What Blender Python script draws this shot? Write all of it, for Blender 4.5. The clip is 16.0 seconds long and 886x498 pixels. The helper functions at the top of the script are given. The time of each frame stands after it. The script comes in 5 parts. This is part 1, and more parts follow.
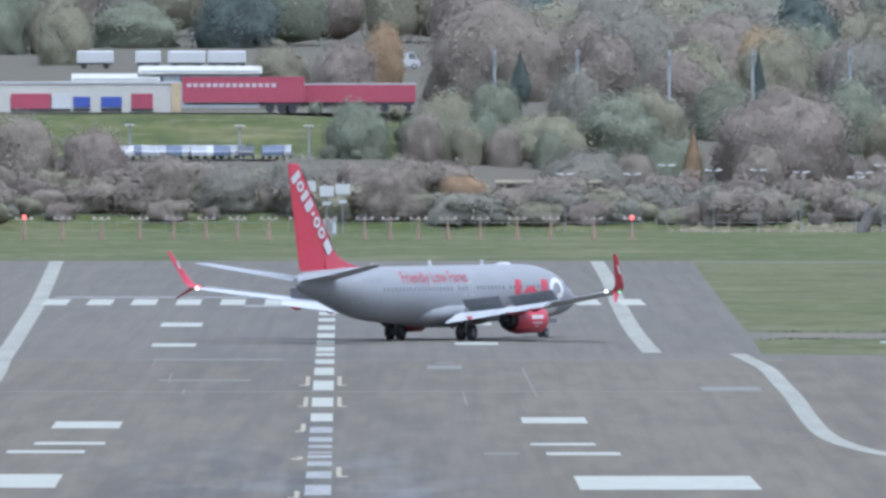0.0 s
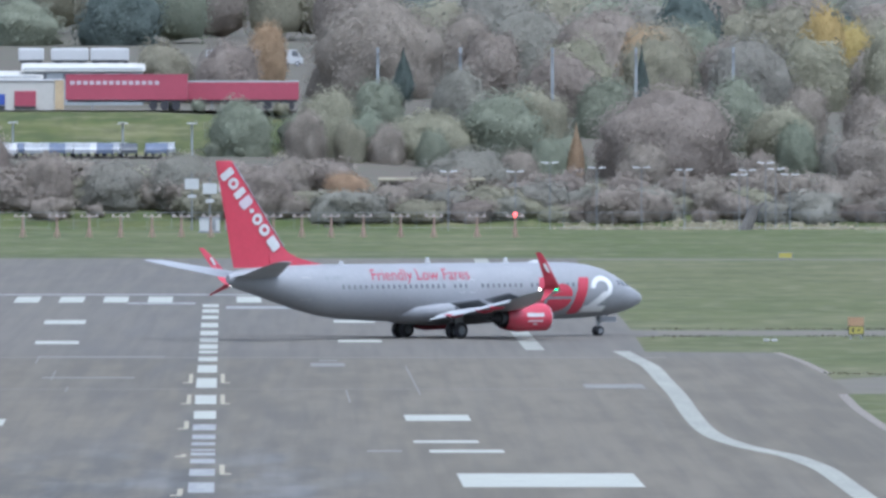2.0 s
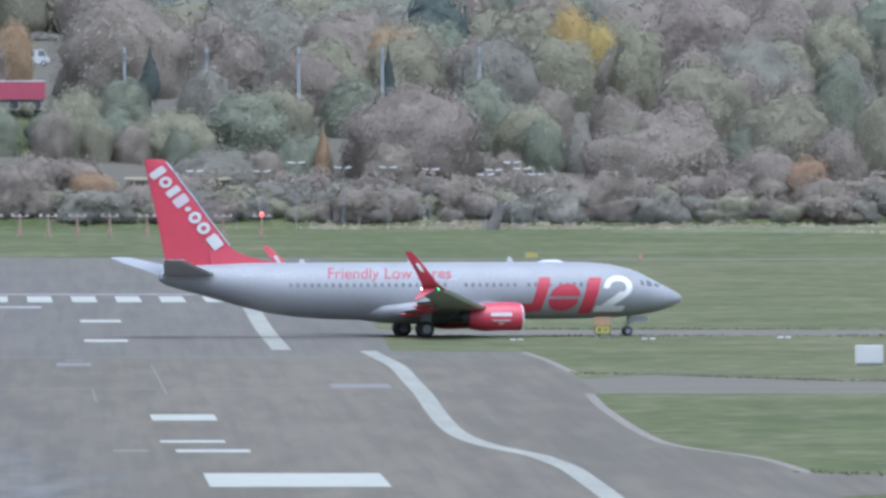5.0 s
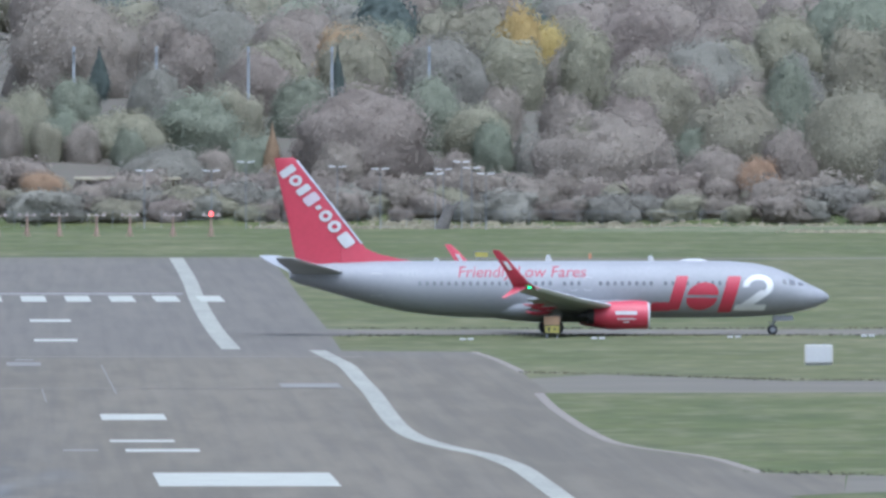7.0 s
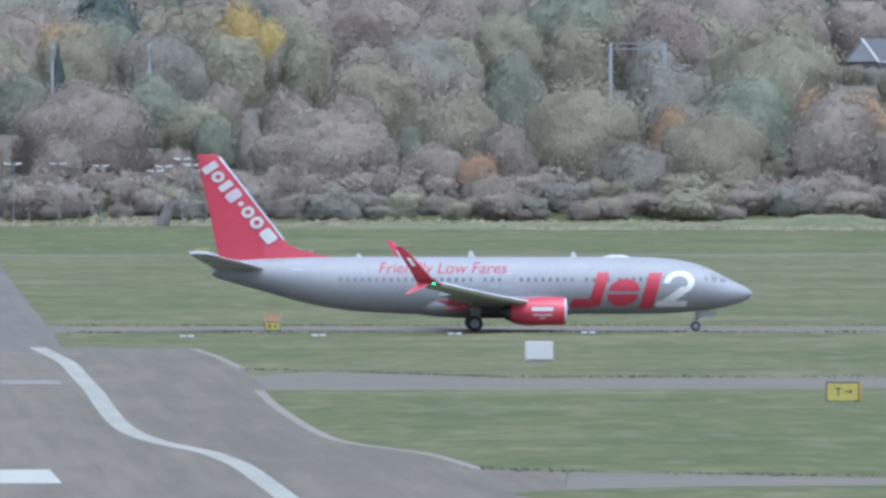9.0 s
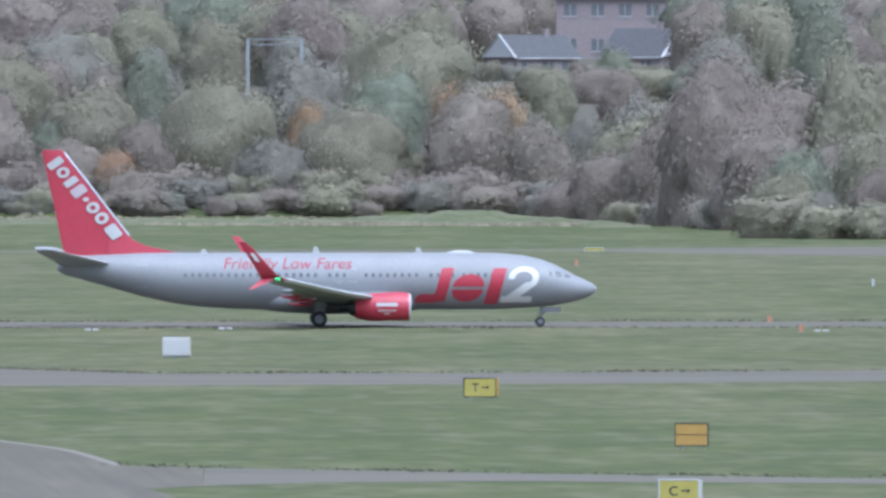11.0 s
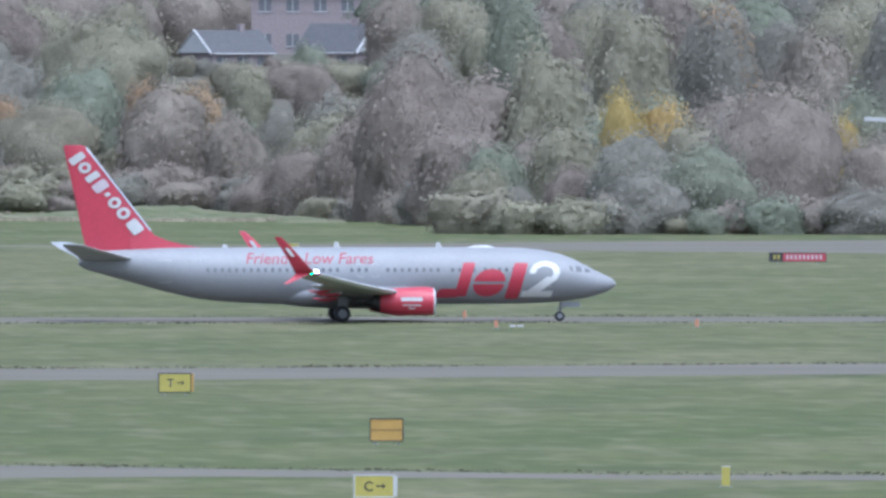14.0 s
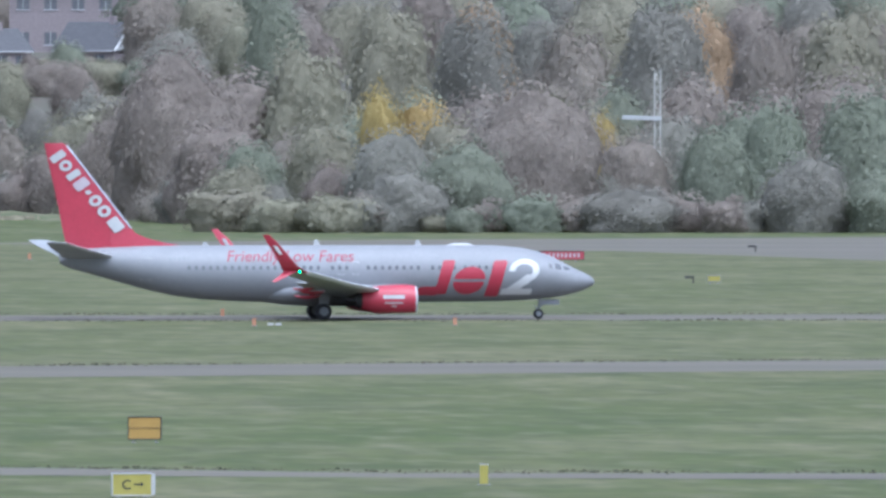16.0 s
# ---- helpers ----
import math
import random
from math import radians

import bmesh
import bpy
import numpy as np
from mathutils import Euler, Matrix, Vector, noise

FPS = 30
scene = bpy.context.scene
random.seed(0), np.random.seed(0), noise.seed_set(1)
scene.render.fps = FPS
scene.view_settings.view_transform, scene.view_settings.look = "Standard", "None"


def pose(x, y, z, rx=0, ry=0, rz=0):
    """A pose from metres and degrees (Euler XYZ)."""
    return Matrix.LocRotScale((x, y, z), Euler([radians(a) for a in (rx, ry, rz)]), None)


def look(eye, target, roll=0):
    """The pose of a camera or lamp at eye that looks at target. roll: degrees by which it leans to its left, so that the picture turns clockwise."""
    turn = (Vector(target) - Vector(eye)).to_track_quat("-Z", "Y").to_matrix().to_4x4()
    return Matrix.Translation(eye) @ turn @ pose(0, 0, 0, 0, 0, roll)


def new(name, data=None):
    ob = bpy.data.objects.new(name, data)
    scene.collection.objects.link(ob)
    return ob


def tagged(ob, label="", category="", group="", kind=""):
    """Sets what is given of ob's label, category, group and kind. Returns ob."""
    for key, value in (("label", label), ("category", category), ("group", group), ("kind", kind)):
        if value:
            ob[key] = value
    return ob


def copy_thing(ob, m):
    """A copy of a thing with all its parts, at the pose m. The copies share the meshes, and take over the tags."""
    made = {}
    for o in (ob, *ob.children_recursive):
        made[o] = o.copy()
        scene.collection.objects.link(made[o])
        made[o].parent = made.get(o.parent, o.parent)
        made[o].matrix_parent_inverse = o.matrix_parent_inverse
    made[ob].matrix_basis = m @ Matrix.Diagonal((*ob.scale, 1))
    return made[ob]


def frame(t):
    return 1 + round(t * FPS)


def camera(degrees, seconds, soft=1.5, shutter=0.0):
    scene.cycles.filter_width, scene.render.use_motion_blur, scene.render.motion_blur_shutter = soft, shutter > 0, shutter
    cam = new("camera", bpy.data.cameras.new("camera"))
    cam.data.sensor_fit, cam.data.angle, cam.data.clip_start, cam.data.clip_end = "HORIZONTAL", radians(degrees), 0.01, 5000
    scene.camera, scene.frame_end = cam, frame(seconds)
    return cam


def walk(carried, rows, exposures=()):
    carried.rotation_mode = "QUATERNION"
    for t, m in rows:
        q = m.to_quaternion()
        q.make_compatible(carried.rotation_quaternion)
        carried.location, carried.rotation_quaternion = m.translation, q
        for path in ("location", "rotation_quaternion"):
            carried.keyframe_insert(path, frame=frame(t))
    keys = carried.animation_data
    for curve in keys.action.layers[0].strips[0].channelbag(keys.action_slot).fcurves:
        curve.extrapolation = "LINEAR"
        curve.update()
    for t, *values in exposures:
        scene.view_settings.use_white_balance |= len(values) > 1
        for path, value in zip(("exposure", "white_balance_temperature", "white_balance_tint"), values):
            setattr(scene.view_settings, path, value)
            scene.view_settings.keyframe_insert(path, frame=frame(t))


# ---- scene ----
import functools

# The camera stands on a high viewing deck and follows the aircraft with a long lens.
cam = camera(math.degrees(2 * math.atan(784 / 36000.0)), 16.0, soft=3.0)
CAMERA = [
    (0, -0.0000, 89.3682),
    (0.5, -0.0649, 89.3637),
    (1, -0.1498, 89.3628),
    (1.5, -0.2350, 89.3619),
    (2, -0.3290, 89.3611),
    (2.5, -0.4019, 89.3585),
    (3, -0.5178, 89.3585),
    (3.5, -0.6720, 89.3627),
    (4, -0.7841, 89.3634),
    (4.5, -0.8997, 89.3632),
    (5, -1.0432, 89.3602),
    (5.2, -1.0894, 89.3601),
    (7.3, -1.1871, 89.3586),
    (7.5, -1.2252, 89.3616),
    (7.7, -1.3853, 89.3584),
    (8, -1.5049, 89.3603),
    (8.5, -1.6902, 89.3493),
    (9, -1.9727, 89.3502),
    (9.5, -2.2300, 89.3423),
    (10, -2.5080, 89.3434),
    (10.2, -2.6220, 89.3414),
    (12.3, -3.3725, 89.3358),
    (12.5, -3.4153, 89.3321),
    (13, -3.5313, 89.3287),
    (13.5, -3.6805, 89.3266),
    (14, -3.8535, 89.3254),
    (14.5, -4.0332, 89.3218),
    (15, -4.2380, 89.3179),
    (15.5, -4.3705, 89.3201),
    (16, -4.5352, 89.3203),
]
walk(cam, [(t, pose(0, 0, 22.0, tilt, 0, turn)) for t, turn, tilt in CAMERA],
     exposures=[(0, 1.14, 5290, 9.5), (16, 1.20, 5200, 11)])

# World: overcast November sky.
world = bpy.data.worlds.new("sky")
scene.world = world
world.use_nodes = True
wn = world.node_tree
sky = wn.nodes.new("ShaderNodeTexSky")
sky.sky_type, sky.sun_disc = "NISHITA", False
sky.sun_elevation, sky.sun_rotation = radians(65), radians(150)
sky.air_density, sky.dust_density, sky.ozone_density = 1.0, 4.0, 1.0
grey = wn.nodes.new("ShaderNodeHueSaturation")
grey.inputs["Saturation"].default_value = 0.42
wn.links.new(sky.outputs[0], grey.inputs["Color"])
wn.links.new(grey.outputs[0], wn.nodes["Background"].inputs[0])
wn.nodes["Background"].inputs[1].default_value = 0.13
sun = new("sun", bpy.data.lights.new("sun", "SUN"))
sun.data.energy, sun.data.angle, sun.data.color = 0.95, radians(60), (1.0, 0.96, 0.9)
sun.matrix_world = look((20, -40, 110), (0, 0, 0))


# ---------------------------------------------------------------- materials
def mat(name, colour, rough=0.7, metal=0.0, vary=0.15, scale=1.0, bump=0.0, second=None, emit=None, island=0.0, obrand=0.0, spec=0.5, stretch=(1, 1, 1), sharp=0.22):
    m = bpy.data.materials.new(name)
    m.use_nodes = True
    nt = m.node_tree
    b = nt.nodes["Principled BSDF"]
    b.inputs["Roughness"].default_value = rough
    b.inputs["Metallic"].default_value = metal
    b.inputs["Specular IOR Level"].default_value = spec
    co = nt.nodes.new("ShaderNodeTexCoord")
    mp = nt.nodes.new("ShaderNodeMapping")
    mp.inputs["Scale"].default_value = stretch
    nt.links.new(co.outputs["Object"], mp.inputs[0])
    n1 = nt.nodes.new("ShaderNodeTexNoise")
    n1.inputs["Scale"].default_value, n1.inputs["Detail"].default_value = scale, 6
    n2 = nt.nodes.new("ShaderNodeTexNoise")
    n2.inputs["Scale"].default_value, n2.inputs["Detail"].default_value = scale * 9.3, 4
    nt.links.new(mp.outputs[0], n1.inputs["Vector"])
    nt.links.new(mp.outputs[0], n2.inputs["Vector"])
    add = nt.nodes.new("ShaderNodeMath")
    add.operation = "ADD"
    nt.links.new(n1.outputs[0], add.inputs[0])
    nt.links.new(n2.outputs[0], add.inputs[1])
    ramp = nt.nodes.new("ShaderNodeMapRange")
    ramp.inputs[1].default_value, ramp.inputs[2].default_value = 1 - sharp, 1 + sharp
    nt.links.new(add.outputs[0], ramp.inputs[0])
    mix = nt.nodes.new("ShaderNodeMix")
    mix.data_type = "RGBA"
    c2 = second or tuple(c * (1 - vary) for c in colour)
    c1 = colour if second else tuple(min(1, c * (1 + vary)) for c in colour)
    mix.inputs["A"].default_value, mix.inputs["B"].default_value = (*c1, 1), (*c2, 1)
    nt.links.new(ramp.outputs[0], mix.inputs["Factor"])
    out = mix.outputs["Result"]
    for amount, kind in ((island, "ShaderNodeNewGeometry"), (obrand, "ShaderNodeObjectInfo")):
        if amount:
            g = nt.nodes.new(kind)
            src = g.outputs["Random Per Island"] if kind == "ShaderNodeNewGeometry" else g.outputs["Random"]
            r = nt.nodes.new("ShaderNodeMapRange")
            r.inputs[3].default_value, r.inputs[4].default_value = 1 - amount, 1 + amount
            nt.links.new(src, r.inputs[0])
            v = nt.nodes.new("ShaderNodeHueSaturation")
            nt.links.new(r.outputs[0], v.inputs["Value"])
            if kind == "ShaderNodeObjectInfo":
                h = nt.nodes.new("ShaderNodeMapRange")
                h.inputs[3].default_value, h.inputs[4].default_value = 0.49, 0.51
                nt.links.new(src, h.inputs[0])
                nt.links.new(h.outputs[0], v.inputs["Hue"])
            nt.links.new(out, v.inputs["Color"])
            out = v.outputs[0]
    nt.links.new(out, b.inputs["Base Color"])
    if bump:
        bp = nt.nodes.new("ShaderNodeBump")
        bp.inputs["Strength"].default_value, bp.inputs["Distance"].default_value = bump, 0.05
        nt.links.new(n2.outputs[0], bp.inputs["Height"])
        nt.links.new(bp.outputs[0], b.inputs["Normal"])
    if emit:
        b.inputs["Emission Color"].default_value = (*emit[:3], 1)
        b.inputs["Emission Strength"].default_value = emit[3]
    return m


GRASS = mat("grass", (0.060, 0.082, 0.023), 0.9, scale=0.05, second=(0.08, 0.09, 0.032), sharp=0.22, spec=0.15, stretch=(1, 0.22, 1))
LITTER = mat("leaf_litter", (0.11, 0.095, 0.08), 0.95, scale=0.1, second=(0.10, 0.10, 0.075), spec=0.1)
ASPHALT = mat("asphalt", (0.112, 0.097, 0.071), 0.85, vary=0.14, scale=0.05, stretch=(1, 0.06, 1), spec=0.3, sharp=0.15)
TAXIWAY = mat("taxiway_asphalt", (0.109, 0.098, 0.076), 0.85, vary=0.15, scale=0.06, stretch=(0.2, 1, 1), spec=0.3)
PAINT = mat("road_paint", (0.30, 0.302, 0.255), 0.6, vary=0.14, scale=0.5)
WORN = mat("worn_paint", (0.26, 0.262, 0.24), 0.7, scale=1.3, second=(0.17, 0.17, 0.175), stretch=(1, 0.1, 1))
FADED = mat("faded_paint", (0.15, 0.145, 0.13), 0.8, vary=0.15, scale=0.7)
YPAINT = mat("yellow_paint", (0.27, 0.24, 0.165), 0.7, vary=0.2, scale=0.8)
EDGE = mat("old_edge_paint", (0.222, 0.221, 0.183), 0.7, vary=0.16, scale=0.4, stretch=(1, 0.1, 1))
JOINT = mat("sealed_joint", (0.145, 0.132, 0.115), 0.85, vary=0.15, scale=0.3)
KERB = mat("worn_edge_strip", (0.165, 0.143, 0.118), 0.8, vary=0.2, scale=0.6)
LOGOWHITE = mat("bright_white_paint", (0.58, 0.58, 0.58), 0.45, vary=0.04, scale=0.8)
SILVER = mat("silver_paint", (0.243, 0.249, 0.262), 0.62, 0.22, vary=0.05, scale=0.4)
RED = mat("red_paint", (0.38, 0.035, 0.06), 0.4, vary=0.06, scale=0.5)
WHITE = mat("white_paint", (0.43, 0.435, 0.435), 0.4, vary=0.05, scale=0.7)
DARK = mat("dark_metal", (0.04, 0.04, 0.045), 0.5, 0.3, vary=0.2, scale=2)
RUBBER = mat("tyre_rubber", (0.03, 0.03, 0.034), 0.85, vary=0.2, scale=3)
METAL = mat("bare_metal", (0.5, 0.51, 0.53), 0.35, 0.8, vary=0.1, scale=2)
GREYM = mat("grey_metal", (0.22, 0.23, 0.24), 0.5, 0.4, vary=0.15, scale=1.5)
GLASS = mat("dark_glass", (0.13, 0.135, 0.145), 0.15, vary=0.2, scale=2)
BARK = mat("bark", (0.12, 0.11, 0.10), 0.9, vary=0.3, scale=1.2)
YELLOW = mat("sign_yellow", (0.34, 0.30, 0.065), 0.5, vary=0.07, scale=1.5)
ORANGE = mat("sign_orange", (0.38, 0.235, 0.06), 0.5, vary=0.07, scale=1.5)
CONE = mat("orange_plastic", (0.40, 0.19, 0.11), 0.6, vary=0.1, scale=2)
BLACK = mat("black_paint", (0.03, 0.03, 0.03), 0.6, vary=0.2, scale=2)
SIGNRED = mat("sign_red", (0.36, 0.05, 0.07), 0.5, vary=0.1, scale=2)
BLUE = mat("blue_paint", (0.04, 0.07, 0.28), 0.5, vary=0.1, scale=1)
BRICK = mat("pink_brick", (0.24, 0.205, 0.205), 0.9, vary=0.12, scale=3)
SLATE = mat("slate_roof", (0.075, 0.075, 0.08), 0.8, vary=0.15, scale=2)
SHED = mat("grey_cladding", (0.26, 0.28, 0.29), 0.6, vary=0.08, scale=0.5)
HAY = mat("dry_grass", (0.21, 0.19, 0.135), 0.9, vary=0.2, scale=0.6, island=0.25, spec=0.1)
BANK = mat("rough_bank_grass", (0.165, 0.155, 0.105), 0.95, scale=0.12, second=(0.085, 0.105, 0.05), sharp=0.2, bump=0.6, spec=0.1)
TUFT = mat("verge_grass", (0.066, 0.066, 0.045), 0.9, vary=0.3, scale=0.3, island=0.4, spec=0.1)
RUST = mat("approach_post_paint", (0.28, 0.19, 0.15), 0.7, vary=0.15, scale=2)


def leaf(name, colour, rough=0.9):
    """Thin leaves that let some light through, uneven in tone and relief."""
    m = mat(name, colour, rough, vary=0.15, scale=0.3, island=0.03, obrand=0.05, spec=0.0, bump=0.6, sharp=0.28)
    nt = m.node_tree
    b, out = nt.nodes["Principled BSDF"], nt.nodes["Material Output"]
    nt.nodes["Bump"].inputs["Distance"].default_value = 0.35
    tr = nt.nodes.new("ShaderNodeBsdfTranslucent")
    nt.links.new(b.inputs["Base Color"].links[0].from_socket, tr.inputs[0])
    mx = nt.nodes.new("ShaderNodeMixShader")
    mx.inputs[0].default_value = 0.38
    nt.links.new(b.outputs[0], mx.inputs[1])
    nt.links.new(tr.outputs[0], mx.inputs[2])
    nt.links.new(mx.outputs[0], out.inputs["Surface"])
    return m


LEAF = {
    "brown": leaf("brown_leaves", (0.284, 0.248, 0.212)),
    "russet": leaf("russet_leaves", (0.365, 0.268, 0.178)),
    "olive": leaf("olive_leaves", (0.288, 0.273, 0.204)),
    "green": leaf("green_leaves", (0.242, 0.258, 0.196)),
    "yellow": leaf("yellow_leaves", (0.43, 0.34, 0.15)),
    "dark": leaf("conifer_needles", (0.13, 0.155, 0.14)),
    "twig": leaf("bare_twigs", (0.266, 0.255, 0.218)),
}


def rubbered(m):
    """Tyre rubber laid down in an uneven band along the runway's middle, and dark blotches."""
    nt = m.node_tree
    b = nt.nodes["Principled BSDF"]
    src = b.inputs["Base Color"].links[0].from_socket
    co = nt.nodes.new("ShaderNodeTexCoord")
    sep = nt.nodes.new("ShaderNodeSeparateXYZ")
    nt.links.new(co.outputs["Object"], sep.inputs[0])

    def node(op, a, c=None):
        n = nt.nodes.new("ShaderNodeMath")
        n.operation = op
        for k, v in enumerate((a, c)):
            if v is None:
                continue
            if isinstance(v, (int, float)):
                n.inputs[k].default_value = v
            else:
                nt.links.new(v, n.inputs[k])
        return n.outputs[0]

    off = node("ADD", sep.outputs["X"], node("MULTIPLY_ADD", sep.outputs["Y"], 0.00495))
    off = node("ADD", off, 2.4)
    band = node("SUBTRACT", 1.0, node("MINIMUM", node("DIVIDE", node("ABSOLUTE", off), 12.0), 1.0))
    tx = nt.nodes.new("ShaderNodeTexNoise")
    mp = nt.nodes.new("ShaderNodeMapping")
    mp.inputs["Scale"].default_value = (0.5, 0.012, 1)
    nt.links.new(co.outputs["Object"], mp.inputs[0])
    nt.links.new(mp.outputs[0], tx.inputs["Vector"])
    tx.inputs["Scale"].default_value, tx.inputs["Detail"].default_value = 1.0, 5
    blot = nt.nodes.new("ShaderNodeMapRange")
    blot.inputs[1].default_value, blot.inputs[2].default_value = 0.35, 0.7
    nt.links.new(tx.outputs[0], blot.inputs[0])
    fac = node("MULTIPLY", node("ADD", node("MULTIPLY", band, 0.75), 0.12), blot.outputs[0])

    def lay(a, fac, colour):
        mix = nt.nodes.new("ShaderNodeMix")
        mix.data_type = "RGBA"
        mix.inputs["B"].default_value = (*colour, 1)
        nt.links.new(fac, mix.inputs["Factor"])
        nt.links.new(a, mix.inputs["A"])
        return mix.outputs["Result"]

    def spots(scale, lo, hi, detail=6):
        mp = nt.nodes.new("ShaderNodeMapping")
        mp.inputs["Scale"].default_value = scale
        nt.links.new(co.outputs["Object"], mp.inputs[0])
        tx = nt.nodes.new("ShaderNodeTexNoise")
        tx.inputs["Scale"].default_value, tx.inputs["Detail"].default_value = 1.0, detail
        nt.links.new(mp.outputs[0], tx.inputs["Vector"])
        r = nt.nodes.new("ShaderNodeMapRange")
        r.inputs[1].default_value, r.inputs[2].default_value = lo, hi
        nt.links.new(tx.outputs[0], r.inputs[0])
        return r.outputs[0]

    def span(lo, hi):
        r = nt.nodes.new("ShaderNodeMapRange")
        r.inputs[1].default_value, r.inputs[2].default_value = lo, hi
        nt.links.new(sep.outputs["Y"], r.inputs[0])
        return r.outputs[0]

    out = lay(src, node("MULTIPLY", fac, 0.75), (0.058, 0.056, 0.055))
    # older, greyer surface beyond the resurfaced stretch
    out = lay(out, node("MULTIPLY", span(1320, 1345), 0.55), (0.1, 0.094, 0.086))
    # scuffed blotches where aircraft touch down
    near = node("MULTIPLY", span(1110, 960), node("MINIMUM", node("MULTIPLY", band, 2.0), 1.0))
    out = lay(out, node("MULTIPLY", node("MULTIPLY", near, spots((0.5, 0.035, 1), 0.42, 0.6)), 0.75), (0.045, 0.045, 0.043))
    out = lay(out, node("MULTIPLY", node("MULTIPLY", near, spots((0.22, 0.022, 2), 0.5, 0.66)), 0.65), (0.15, 0.15, 0.148))
    # fine streaks along the runway
    out = lay(out, node("MULTIPLY", spots((1.3, 0.012, 1), 0.44, 0.66, 4), 0.32), (0.066, 0.06, 0.049))
    out = lay(out, node("MULTIPLY", spots((0.8, 0.008, 3), 0.48, 0.7, 4), 0.28), (0.15, 0.134, 0.104))
    nt.links.new(out, b.inputs["Base Color"])


rubbered(ASPHALT)


def meadow(m):
    """Greener and browner stretches of grass along the field, with pale dry streaks across it."""
    nt = m.node_tree
    b = nt.nodes["Principled BSDF"]
    src = b.inputs["Base Color"].links[0].from_socket
    co = nt.nodes.new("ShaderNodeTexCoord")
    sep = nt.nodes.new("ShaderNodeSeparateXYZ")
    nt.links.new(co.outputs["Object"], sep.inputs[0])

    def streaks(scale, lo, hi, detail=5):
        mp = nt.nodes.new("ShaderNodeMapping")
        mp.inputs["Scale"].default_value = scale
        nt.links.new(co.outputs["Object"], mp.inputs[0])
        tx = nt.nodes.new("ShaderNodeTexNoise")
        tx.inputs["Scale"].default_value, tx.inputs["Detail"].default_value = 1.0, detail
        nt.links.new(mp.outputs[0], tx.inputs["Vector"])
        r = nt.nodes.new("ShaderNodeMapRange")
        r.inputs[1].default_value, r.inputs[2].default_value = lo, hi
        nt.links.new(tx.outputs[0], r.inputs[0])
        return r.outputs[0]

    def blend(fac, a, colour, amount):
        k = nt.nodes.new("ShaderNodeMath")
        k.operation = "MULTIPLY"
        nt.links.new(fac, k.inputs[0])
        k.inputs[1].default_value = amount
        mx = nt.nodes.new("ShaderNodeMix")
        mx.data_type = "RGBA"
        nt.links.new(k.outputs[0], mx.inputs["Factor"])
        nt.links.new(a, mx.inputs["A"])
        mx.inputs["B"].default_value = (*colour, 1)
        return mx.outputs["Result"]

    # stretches: distance along the field, browner (1) or greener (0)
    far = nt.nodes.new("ShaderNodeMapRange")
    far.inputs[1].default_value, far.inputs[2].default_value = 0, 2200
    nt.links.new(sep.outputs["Y"], far.inputs[0])
    ramp = nt.nodes.new("ShaderNodeValToRGB")
    e = ramp.color_ramp.elements
    stops = ((960, 0.15), (1080, 0.1), (1180, 0.4), (1270, 0.75), (1330, 0.4), (1390, 0.7), (1460, 0.7), (1560, 0.4), (1640, 0.65), (1860, 0.85), (1900, 0.15), (2150, 0.1))
    e[0].position, e[1].position = stops[0][0] / 2200, stops[-1][0] / 2200
    for y, v in stops[1:-1]:
        e.new(y / 2200)
    for q, (y, v) in zip(ramp.color_ramp.elements, stops):
        q.color = (v, v, v, 1)
    nt.links.new(far.outputs[0], ramp.inputs[0])
    out = blend(ramp.outputs[0], src, (0.118, 0.112, 0.058), 0.75)
    out = blend(streaks((0.045, 0.022, 1), 0.47, 0.68), out, (0.16, 0.145, 0.082), 0.55)
    out = blend(streaks((0.09, 0.05, 1), 0.46, 0.66), out, (0.042, 0.06, 0.022), 0.55)
    out = blend(streaks((0.6, 0.2, 1), 0.45, 0.68, 4), out, (0.045, 0.055, 0.026), 0.5)
    out = blend(streaks((0.35, 0.09, 3), 0.5, 0.72, 4), out, (0.19, 0.165, 0.11), 0.4)
    nt.links.new(out, b.inputs["Base Color"])


meadow(GRASS)


# ---------------------------------------------------------------- mesh helpers
def mesh_of(name, verts, faces, material, smooth=False):
    me = bpy.data.meshes.new(name)
    me.from_pydata([tuple(map(float, v)) for v in verts], [], faces)
    me.materials.append(material)
    if smooth:
        me.polygons.foreach_set("use_smooth", [True] * len(me.polygons))
    me.update()
    return me


def part(name, me, parent, label="", m=None):
    ob = new(name, me)
    ob.parent = parent
    if m is not None:
        ob.matrix_basis = m
    if label:
        tagged(ob, label)
    return ob


